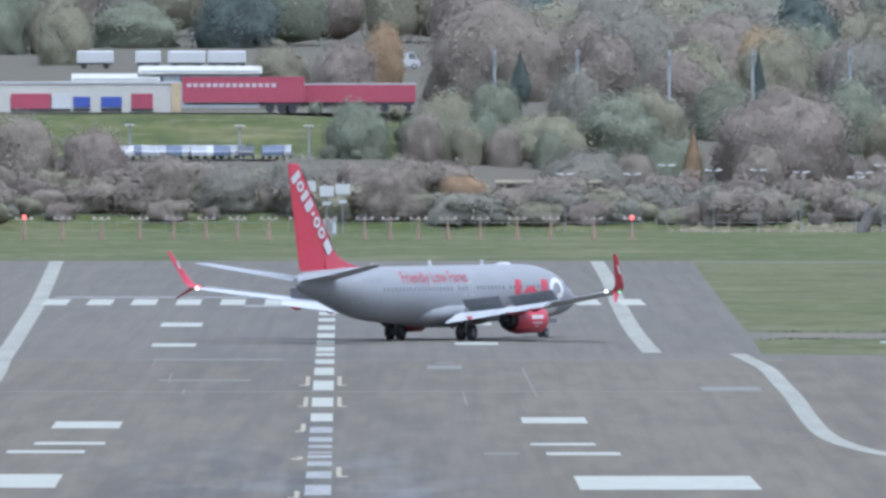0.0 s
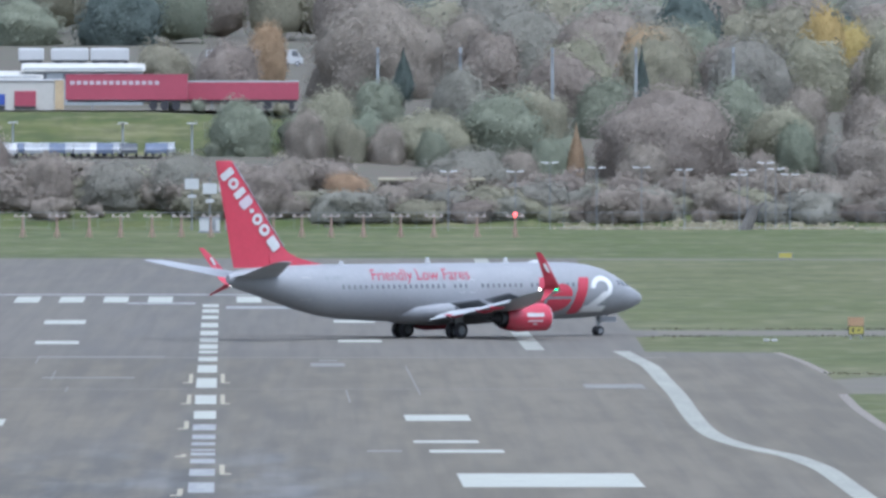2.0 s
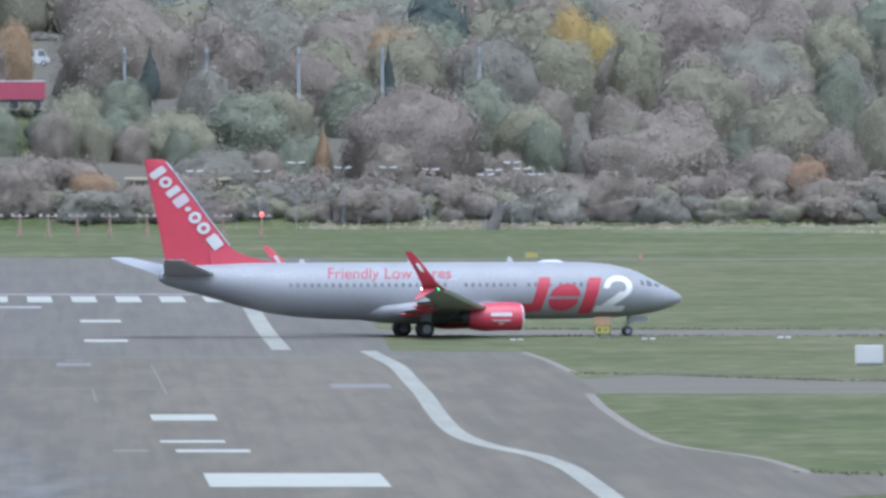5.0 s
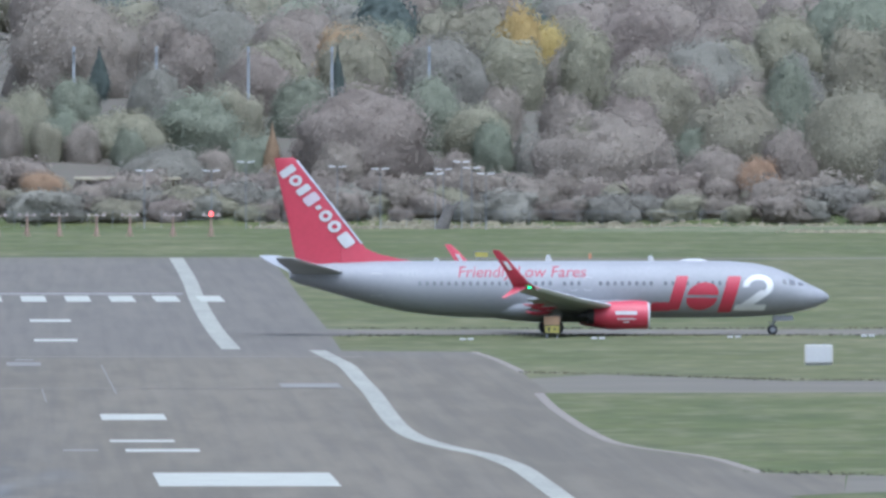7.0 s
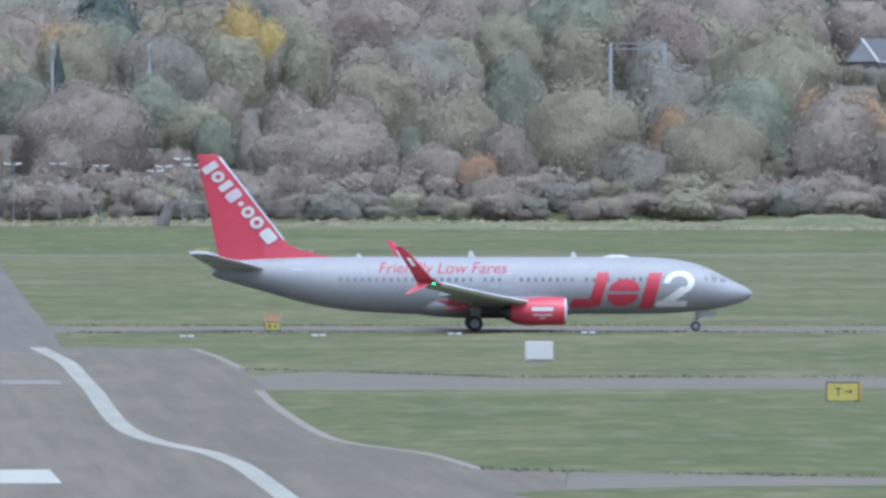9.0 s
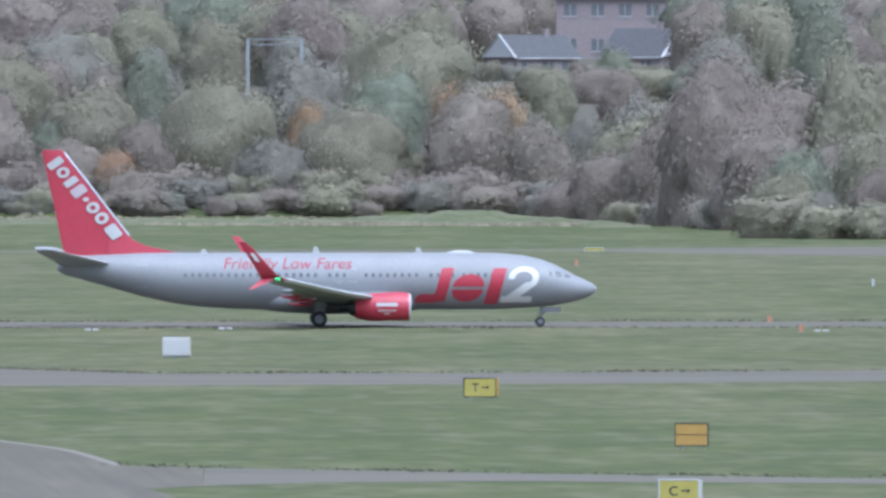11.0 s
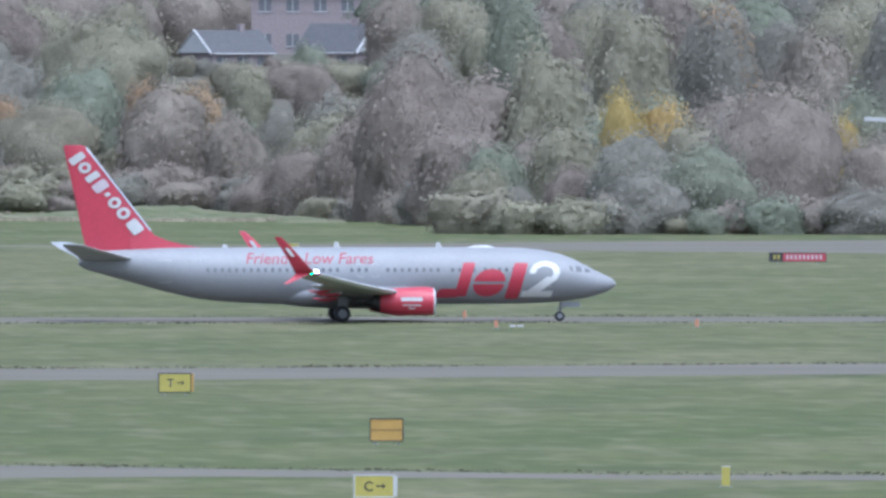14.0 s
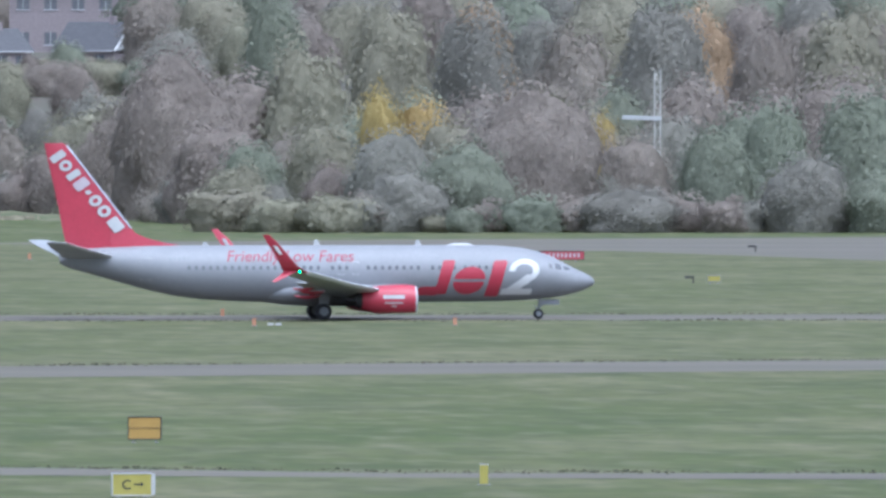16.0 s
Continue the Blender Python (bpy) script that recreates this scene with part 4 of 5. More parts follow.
    # mark on the fin: a row of white blocks that follows the leading edge
    for k, (f, w, h, m) in enumerate(((0.045, 0.55, 0.95, 0), (0.155, 0.72, 0.7, 0), (0.265, 0.5, 0.85, 0), (0.375, 0.72, 0.9, 1), (0.475, 0.3, 0.3, 0), (0.575, 0.72, 0.72, 0), (0.70, 0.75, 0.75, 0), (0.86, 1.05, 0.72, 0))):
        x0, z0, x1, z1 = AXLE - 38.35, 11.75, AXLE - 33.35, 5.85
        cx, cz = x0 + (x1 - x0) * f, z0 + (z1 - z0) * f
        a = math.atan2(z1 - z0, x1 - x0)
        ringed = k in (1, 5, 6)
        if ringed:
            me = ring_mesh("tail_mark", 0, 0, w * 1.12, h * 1.25, 0.56, WHITE, 0.12)
        else:
            me = flat_grid(rounded(0, 0, w, h * 1.2, min(w, h) * 0.22, 0.12), PALE if m else WHITE, "tail_mark")
        for side in (-1,):
            for v in me.vertices:
                x, z = v.co.x, v.co.z
                v.co = (cx + x * math.cos(a) - z * math.sin(a), 0, cz + x * math.sin(a) + z * math.cos(a))
                xb, zz = AXLE - v.co.x, v.co.z
                lx = float(np.interp(zz, [q[0] for q in fz], [q[1] for q in fz]))
                tx = float(np.interp(zz, [q[0] for q in fz], [q[2] for q in fz]))
                c = min(0.98, max(0.02, (xb - lx) / (tx - lx)))
                t = 5 * 0.09 * (tx - lx) * (0.2969 * math.sqrt(c) - 0.126 * c - 0.3516 * c * c + 0.2843 * c ** 3 - 0.1015 * c ** 4)
                v.co.y = side * (t + 0.03)
        me.update()
        part("tail_mark", me, fin, "white painted mark")
    # tailplanes
    for side in (-1, 1):
        rings = [foil(le0, ch, side * y, z, 0.09) for y, le0, ch, z in ((0.4, 33.9, 4.0, 4.32), (2, 34.95, 3.25, 4.58), (5, 36.9, 2.2, 5.1), (6.9, 38.1, 1.45, 5.45), (7.17, 38.6, 0.95, 5.5))]
        tp = part("tailplane", Shape().loft(rings).mesh("tailplane", GREYT, True), plane, "pale grey tailplane")
        le = [[loc(a, side * y, z), loc(a + 0.22, side * y, z + 0.09), loc(a + 0.22, side * y, z - 0.09)] for y, a, z in ((1.2, 34.38, 4.45), (5, 36.87, 5.1), (6.9, 38.07, 5.45))]
        part("leading_edge", Shape().loft(le).mesh("leading_edge", WHITE), tp)

    # wings
    for side in (-1, 1):
        st = [(1.5, 13.4, 8.1, 1.72, 0.13), (3.6, 14.75, 6.35, 1.92, 0.125), (5.8, 16.05, 4.75, 2.15, 0.12), (10, 18.4, 3.55, 2.62, 0.115), (14, 20.6, 2.5, 3.15, 0.11), (16.6, 22.0, 1.8, 3.5, 0.1)]
        rings = [foil(a, c * (0.80 if y < 11 else 1.0), side * y, z, th) for y, a, c, z, th in st]
        wing = part("wing", Shape().loft(rings).mesh("wing", GREYP, True), plane, "light grey swept wing")
        le = [[loc(a - 0.06, side * y, z + 0.02), loc(a + 0.5, side * y, z + 0.2), loc(a + 0.22, side * y, z - 0.15)] for y, a, z in ((5.9, 16.1, 2.15), (10, 18.4, 2.62), (14, 20.6, 3.15), (16.6, 22.0, 3.5))]
        part("slat", Shape().loft(le).mesh("slat", LOGOWHITE), wing, "pale leading-edge slat")
        # winglet: blended rise, upper blade and lower strake
        wl = [(16.6, 22.0, 1.8, 3.5), (17.1, 22.45, 1.5, 3.66), (17.38, 22.9, 1.2, 3.95), (17.56, 23.45, 0.98, 4.55), (17.85, 24.4, 0.72, 5.6), (17.98, 25.0, 0.45, 6.15)]
        rings = []
        for i, (y, a, c, z) in enumerate(wl):
            up = min(1.0, i / 2.5)
            r0 = foil(a, c, side * y, z, 0.09)
            rings.append([(p[0], p[1] - side * (p[2] - z) * up, z + (p[2] - z) * (1 - up)) for p in r0])
        winglet = part("winglet", Shape().loft(rings).mesh("winglet", RED, True), wing, "red upswept winglet")
        rings = []
        for y, a, c, z in ((17.0, 22.8, 1.0, 3.62), (17.35, 23.6, 0.62, 3.25), (17.7, 24.5, 0.25, 2.85)):
            r0 = foil(a, c, side * y, z, 0.07)
            rings.append(r0)
        part("strake", Shape().loft(rings).mesh("strake", RED, True), winglet)
        part("winglet_mark", flat_grid([(AXLE - 24.0, 4.75), (AXLE - 24.3, 4.8), (AXLE - 24.75, 5.45), (AXLE - 24.5, 5.5)], WHITE, "winglet_mark"), winglet, "", pose(0, side * 17.72 - 0.09, 0))
        # flaps hinge down, spoilers hinge up
        for k, (y0, y1) in enumerate(((2.3, 5.6), (5.9, 10.8))):
            def at(y, col):
                return float(np.interp(y, [q[0] for q in st], [q[col] for q in st]))
            h0 = (at(y0, 1) + at(y0, 2) * 0.79, at(y0, 3))
            h1 = (at(y1, 1) + at(y1, 2) * 0.79, at(y1, 3))
            o, e = Vector(loc(h0[0], side * y0, h0[1])), Vector(loc(h1[0], side * y1, h1[1]))
            axis = (e - o).normalized()
            back = Vector((-1, 0, 0))
            back = (back - axis * back.dot(axis)).normalized()
            swap = axis.cross(-back).z < 0
            if swap:
                axis = -axis
            frame_m = Matrix.Translation((o + e) / 2) @ Matrix((axis, -back, axis.cross(-back))).transposed().to_4x4()
            L = (e - o).length / 2
            c0, c1 = at(y0, 2) * 0.27, at(y1, 2) * 0.27
            if swap:
                c0, c1 = c1, c0
            sec = lambda xx, c: [(xx, 0.02, 0.1), (xx, -c * 0.5, 0.09), (xx, -c, 0.0), (xx, -c, -0.03), (xx, -c * 0.5, -0.06), (xx, 0.02, -0.1)]
            fl = part("flap", Shape().loft([sec(-L, c0), sec(L, c1)]).mesh("flap", GREYP), wing, "pale grey trailing-edge flap")
            MOVERS.setdefault("flap", []).append((fl, frame_m))
            c = 1.1 if k == 0 else 0.95
            off = Matrix.Translation((0, c, 0.17))
            sp = part("spoiler", Shape().box((0, -c / 2, 0), (2 * L * 0.9, c, 0.05), bevel=0.012).mesh("spoiler", SPOILSHADE), wing, "grey spoiler panel")
            MOVERS.setdefault("spoiler", []).append((sp, frame_m @ off))
        for y, a, c in ((4.1, 19.9, 1.9), (7.3, 19.9, 1.8), (9.6, 20.9, 1.6)):
            z = float(np.interp(y, [q[0] for q in st], [q[3] for q in st])) - 0.28
            rr = [[loc(a + c * f, side * y + math.cos(t) * 0.11 * w, z - 0.12 * math.sin(f * 3) + math.sin(t) * 0.14 * w) for t in [q * math.pi / 5 for q in range(10)]] for f, w in ((0, 0.1), (0.2, 0.8), (0.55, 1), (0.85, 0.6), (1, 0.1))]
            part("flap_fairing", Shape().loft(rr).mesh("flap_fairing", RED, True), wing, "red flap track fairing")
        s = Shape().ball(loc(22.75, side * 16.95, 3.62), 0.1, (1.5, 0.8, 0.8), 2)
        part("position_light", s.mesh("position_light", GREENLAMP if side < 0 else REDLAMP), wing, "lit wing-tip position light")
        s = Shape().rod(loc(23.78, side * 16.5, 3.56), loc(23.82, side * 16.5, 3.56), 0.09, seg=14)
        part("tail_light", s.mesh("tail_light", WHITELAMP), wing, "lit white wing-tip light")

        # engine
        ey, ez = side * 4.83, 1.42
        prof = [(13.25, 0.80), (13.2, 0.90), (13.35, 0.99), (13.9, 1.06), (14.8, 1.06), (15.8, 1.0), (16.6, 0.88), (17.1, 0.76)]
        rr = []
        for xb, r in prof:
            ring = []
            for q in range(32):
                a = 2 * math.pi * q / 32
                zz = math.sin(a) * r
                flat = max(zz, -0.93) if xb < 15 else zz
                ring.append(loc(xb, ey + math.cos(a) * r * 1.03, ez + flat - (xb - 13.2) * 0.0))
            rr.append(ring)
        eng = part("engine", Shape().loft(rr[2:], cap=False).mesh("engine", RED, True), plane, "red engine cowling")
        part("inlet_lip", Shape().loft([[(p[0], ey + (p[1] - ey) * 0.9, ez + (p[2] - ez) * 0.9) for p in rr[0]]] + rr[:3], cap=False).mesh("inlet_lip", WHITE, True), eng, "bare metal inlet lip")
        s = Shape().rod(loc(13.9, ey, ez), loc(13.95, ey, ez), 0.86, seg=32)
        for q in range(18):
            a = q * math.pi / 9
            s.box(loc(13.86, ey + math.cos(a) * 0.5, ez + math.sin(a) * 0.5), (0.03, 0.13, 0.66), Matrix.Rotation(a - math.pi / 2, 4, "X"))
        part("fan", s.mesh("fan", DARK), eng)
        part("spinner", Shape().rod(loc(13.9, ey, ez), loc(13.45, ey, ez), 0.26, 0.03, 16).mesh("spinner", GREYM, True), eng)
        part("exhaust_nozzle", Shape().rod(loc(16.4, ey, ez), loc(17.5, ey, ez), 0.72, 0.55, 28).rod(loc(17.3, ey, ez), loc(18.2, ey, ez), 0.4, 0.12, 20).mesh("exhaust_nozzle", DARK, True), eng, "dark exhaust nozzle")
        rr = [[loc(xb, ey + sg * w, z) for sg, z in ((-1, z0), (-0.6, z1), (0.6, z1), (1, z0))] for xb, w, z0, z1 in ((14.2, 0.08, 2.3, 2.42), (15.4, 0.2, 2.2, 2.55), (16.8, 0.22, 2.0, 2.4), (18.6, 0.1, 1.9, 2.1))]
        part("pylon", Shape().loft(rr).mesh("pylon", SILVER, True), eng)
        for k, (zz, w) in enumerate(((1.62, 1.5), (1.2, 1.3), (0.98, 0.4))):
            vs = []
            for q in range(9):
                xb = 14.6 + w * (q / 8 - 0.5) + 0.3
                r = float(np.interp(xb, [p[0] for p in prof[2:]], [p[1] for p in prof[2:]])) + 0.012
                for dz in (-1, 1):
                    zc = zz + dz * (0.13 if k == 0 else 0.05) - ez
                    vs.append(loc(xb, ey - math.sqrt(max(0, r * r - zc * zc)) * 1.03, ez + zc))
            if side < 0:
                part("cowling_mark", mesh_of("cowling_mark", vs, [(2 * q, 2 * q + 1, 2 * q + 3, 2 * q + 2) for q in range(8)], WHITE), eng, "white painted bar")

        # main gear
        gy = side * 2.86
        gear = part("main_gear", Shape().rod((0, gy, 0.57), (0.1, gy * 0.98, 2.2), 0.13, 0.17, 12).rod((0, gy - 0.5, 0.57), (0, gy + 0.5, 0.57), 0.09, seg=10).rod((0, gy, 0.9), (0.9, gy * 0.8, 1.9), 0.06, seg=8).rod((0.02, gy, 1.0), (0.0, gy * 0.5, 1.7), 0.07, seg=8).mesh("main_gear", GREYM), plane, "grey main landing gear leg")
        part("gear_door", Shape().box((0.05, gy + side * 0.22, 1.55), (0.75, 0.05, 0.95), bevel=0.02).mesh("gear_door", SILVER), gear)
        for dy in (-0.43, 0.43):
            WHEELS.append((wheel(plane, 0.565, 0.4, pose(0, gy + dy, 0.565)), (0, gy + dy, 0.565), 0.565))
        s = Shape().rod((0, 0.006, 0.19), (0, -0.006, 0.19), 0.16, seg=16)
        st2 = part("strobe", s.mesh("strobe", FLASH), wing, "wing-tip flashing light")
        MOVERS.setdefault("strobe", []).append((st2, Matrix.Translation(loc(22.43, side * 16.75, 3.495)), side))
    part("beacon_dome", Shape().ball(loc(17.0, -0.2, 0.9), 0.16, (1, 1, 0.8)).mesh("beacon_dome", SIGNRED, True), plane)
    bc = part("beacon", Shape().rod((0, 0.006, -0.33), (0, -0.006, -0.33), 0.27, seg=16).mesh("beacon", REDFLASH), plane, "red flashing belly beacon")
    MOVERS["beacon"] = (bc, Matrix.Translation(loc(17.0, -0.35, 1.05)))
    nx = AXLE - 4.0
    ng = part("nose_gear", Shape().rod((nx, 0, 0.34), (nx + 0.12, 0, 1.6), 0.075, 0.09, 10).rod((nx, -0.28, 0.34), (nx, 0.28, 0.34), 0.05, seg=8).rod((nx + 0.03, 0, 0.75), (nx + 0.85, 0, 1.45), 0.045, seg=8).rod((nx - 0.02, 0, 0.6), (nx - 0.28, 0, 0.95), 0.035, seg=6).mesh("nose_gear", GREYM), plane, "grey nose landing gear leg")
    for dy in (-0.28, 0.28):
        part("gear_door", Shape().box((nx + 0.75, dy, 1.16), (1.4, 0.03, 0.36), bevel=0.01).mesh("gear_door", SILVER), ng)
    for dy in (-0.2, 0.2):
        WHEELS.append((wheel(plane, 0.34, 0.19, pose(nx, dy, 0.34)), (nx, dy, 0.34), 0.34))
    return plane


SLOGAN = mat("dark_red_lettering", (0.27, 0.03, 0.055), 0.5, vary=0.05, scale=1)
# Darker than the wing paint: the raised panels' shade is in the colour.
SPOILSHADE = mat("shaded_spoiler_paint", (0.17, 0.175, 0.185), 0.6, vary=0.1, scale=1)
GREYP = mat("grey_wing_paint", (0.40, 0.415, 0.43), 0.45, 0.1, vary=0.06, scale=0.6)
GREYT = mat("grey_tail_paint", (0.30, 0.31, 0.32), 0.5, 0.1, vary=0.08, scale=0.8)
PALE = mat("pale_grey_paint", (0.42, 0.36, 0.39), 0.4, vary=0.05, scale=0.6)
GREENLAMP = mat("green_lamp", (0.1, 0.8, 0.3), 0.3, emit=(0.05, 1.0, 0.3, 6))
REDLAMP = mat("red_lamp", (0.8, 0.1, 0.1), 0.3, emit=(1.0, 0.06, 0.05, 2.5))
WHITELAMP = mat("white_lamp", (0.9, 0.9, 0.8), 0.3, emit=(1.0, 0.9, 0.75, 3))
DULLO = mat("dull_orange", (0.33, 0.21, 0.12), 0.6, vary=0.08, scale=1.5)
CREAMY = mat("weathered_pink_paint", (0.42, 0.36, 0.34), 0.7, vary=0.15, scale=2)
FLASH = mat("strobe_face", (0.7, 0.7, 0.7), 0.4, emit=(0.95, 0.9, 1.0, 8))
REDFLASH = mat("beacon_face", (0.6, 0.1, 0.1), 0.4, emit=(1.0, 0.06, 0.04, 12))


# ---------------------------------------------------------------- airfield furniture
def facing(x, y, z=0.0, extra=0.0):
    """A pose at a place on the field whose front looks back at the viewing deck."""
    return pose(x, y, z, 0, 0, -math.degrees(math.atan2(x, y)) + extra)


def letters(text, size, material, m, parent, name="lettering"):
    me = words(text, size, material, name, 0.015 * size)
    for v in me.vertices:
        v.co = m @ Vector((v.co.x, 0, v.co.y))
    return part(name, me, parent)


def arrow_mesh(x, z, w, material, y):
    o = [(x - w / 2, z - 0.035), (x + w * 0.2, z - 0.035), (x + w * 0.2, z - 0.14), (x + w / 2, z), (x + w * 0.2, z + 0.14), (x + w * 0.2, z + 0.035), (x - w / 2, z + 0.035)]
    return mesh_of("arrow", [(a, y, b) for a, b in o], [tuple(range(7))], material)


def field_sign(x, y, w, h, face, frame_m, label, text="", arrow=False, bars=(), low=0.18, extra=0.0, end=None):
    s = new("airfield_sign")
    s.matrix_basis = facing(x, y, 0, extra)
    tagged(s, label, "sign")
    part("panel", Shape().box((0, 0, low + h / 2), (w, 0.22, h), bevel=0.02).mesh("panel", face), s)
    fr = Shape()
    for dz in (-1, 1):
        fr.box((0, 0, low + h / 2 + dz * h / 2), (w + 0.06, 0.26, 0.05), bevel=0.01)
    for dx in (-1, 1):
        fr.box((dx * w / 2, 0, low + h / 2), (0.05, 0.26, h), bevel=0.01)
    part("frame", fr.mesh("frame", frame_m), s)
    for dx in (-0.35, 0.35):
        part("leg", Shape().rod((dx * w, 0, -0.05), (dx * w, 0, low + 0.05), 0.04, seg=8).box((dx * w, 0, 0.02), (0.22, 0.22, 0.04)).mesh("leg", GREYM), s)
    if end is not None:
        part("end_plate", Shape().box((w / 2 + 0.1, 0.12, low + h / 2), (0.16, 0.05, h * 0.95), bevel=0.01).mesh("end_plate", end), s)
    if text:
        letters(text, h * 0.62, BLACK, Matrix.Translation((-w * 0.14, -0.125, low + h * 0.28)), s)
    if arrow:
        part("arrow", arrow_mesh(w * 0.17, low + h * 0.5, w * 0.24, BLACK, -0.125), s)
    for bx, bz, bw, bh, m in bars:
        part("lettering_bar", Shape().box((bx, -0.115, low + bz), (bw, 0.02, bh)).mesh("lettering_bar", m), s)
    return s


def build_field_things():
    field_sign(62.7, 1158.5, 1.83, 1.06, YELLOW, BLACK, "yellow taxiway sign with letter T and arrow in grass", "T", True, end=ORANGE, extra=6)
    field_sign(58.3, 911.8, 1.78, 0.98, YELLOW, WHITE, "yellow taxiway sign with letter C and arrow, pale frame", "C", True, end=WHITE, extra=6, low=0.1)
    field_sign(66.3, 1026.6, 1.66, 1.12, ORANGE, BLACK, "plain orange back of a taxiway sign in grass", bars=((0, 0.56, 1.55, 0.03, BLACK),), extra=-6)
    field_sign(36.8, 1412.0, 1.05, 0.55, YELLOW, BLACK, "small yellow taxiway sign below an orange board", low=0.34, bars=((-0.22, 0.28, 0.14, 0.28, BLACK), (0.18, 0.28, 0.2, 0.1, BLACK)))
    field_sign(36.8, 1413.0, 1.05, 0.55, DULLO, DULLO, "faded orange board on legs behind a yellow sign", low=0.92)
    field_sign(42.4, 1878.0, 1.25, 0.5, YELLOW, GREYM, "small pale yellow sign beside the perimeter road", low=0.22)
    field_sign(111.4, 1864.0, 1.7, 0.3, YELLOW, WHITE, "low pale yellow marker board beside the road", low=0.25)
    field_sign(149.8, 1615.0, 1.0, 0.45, YELLOW, GREYM, "small yellow marker board in the grass")
    s = field_sign(148.6, 1750.3, 4.9, 0.72, SIGNRED, BLACK, "long red holding-point sign with dark end panel", bars=[(-0.9 + 0.36 * k, 0.37, 0.2, 0.36, PALE) for k in range(9)], low=0.25)
    part("end_panel", Shape().box((-1.85, 0, 0.61), (1.15, 0.25, 0.74), bevel=0.01).mesh("end_panel", BLACK), s, "black end panel")
    for k in range(2):
        part("lettering_bar", Shape().box((-2.0 + 0.35 * k, -0.13, 0.62), (0.2, 0.02, 0.36)).mesh("lettering_bar", YELLOW), s)

    # white equipment cabinet
    c = new("equipment_cabinet")
    c.matrix_basis = facing(51.0, 1301.7)
    tagged(c, "white painted metal equipment cabinet on the grass", "cabinet")
    part("body", Shape().box((0, 0, 0.68), (1.82, 0.9, 1.15), bevel=0.06).mesh("body", CREAM), c)
    part("plinth", Shape().box((0, 0, 0.05), (1.7, 0.8, 0.14), bevel=0.01).mesh("plinth", GREYM), c)
    part("door", Shape().box((0, -0.46, 0.68), (1.6, 0.02, 0.98), bevel=0.008).mesh("door", WHITE), c)
    part("lid", Shape().box((0, 0, 1.27), (1.74, 0.84, 0.05), bevel=0.02).mesh("lid", WHITE), c)
    for dx in (-0.35, 0.35):
        part("vent_stub", Shape().rod((dx, 0, 1.27), (dx, 0, 1.37), 0.05, seg=8).mesh("vent_stub", GREYM), c)

    # posts and markers
    def post(name, x, y, h, w, material, label, cap):
        p = new(name)
        p.matrix_basis = facing(x, y)
        tagged(p, label, "marker post")
        part("shaft", Shape().box((0, 0, h / 2), (w, w * 0.6, h), bevel=0.02).mesh("shaft", material), p)
        part("cap", Shape().box((0, 0, h + 0.02), (w * 1.05, w * 0.65, 0.05), bevel=0.015).mesh("cap", cap), p)
        part("foot", Shape().box((0, 0, 0.02), (w * 1.6, w * 1.2, 0.05), bevel=0.01).mesh("foot", GREYM), p)

    post("marker_post", 76.0, 934.3, 0.92, 0.38, YELLOW, "yellow-orange marker post at the taxiway edge", WHITE)
    post("marker_post", 120.6, 1639.9, 0.55, 0.22, WHITE, "short white marker post in the grass", WHITE)
    for x, y in ((98.1, 1401.7), (98.9, 1445.4), (104.5, 1774.4), (112.2, 1404), (52.5, 1880)):
        post("edge_marker", x, y, 0.5, 0.26, CONE, "small orange edge marker in the grass", CONE)
    for x, y in ((148.0, 1616), (172.8, 1825)):
        t = new("light_stand")
        t.matrix_basis = facing(x, y)
        tagged(t, "low dark light fitting on a bent stand", "light fitting")
        part("arm", Shape().box((-0.1, 0, 0.5), (0.75, 0.2, 0.16), bevel=0.03).mesh("arm", BLACK), t)
        part("leg", Shape().rod((0.2, 0, 0), (0.2, 0, 0.5), 0.06, seg=8).mesh("leg", BLACK), t)

    # pairs of flat white lights in the grass in front of the taxiway
    first = None
    for x, y in ((30.6, 1401), (39.8, 1405), (49.4, 1411), (58.9, 1416), (99.6, 1403)):
        if first is None:
            first = new("ground_light")
            tagged(first, "pair of low white ground light blocks in grass", "ground light", group="ground lights before the taxiway")
            for dx in (-0.27, 0.27):
                part("block", Shape().box((dx, 0, 0.11), (0.42, 0.3, 0.14), bevel=0.03).mesh("block", WHITE), first)
                part("stem", Shape().rod((dx, 0, -0.03), (dx, 0, 0.06), 0.05, seg=8).mesh("stem", GREYM), first)
            first.matrix_basis = facing(x, y)
        else:
            copy_thing(first, facing(x, y))

    # approach lights
    first = None
    xs = [-46.6, -42.8, -38.9, -34.9, -31.0, -27.5, -24.2, -21.0, -17.8, -14.8, -11.8, -8.0, -5.4, -2.5, 0.5, 3.8, 7.6, 11.0, 15.4, 19.3]
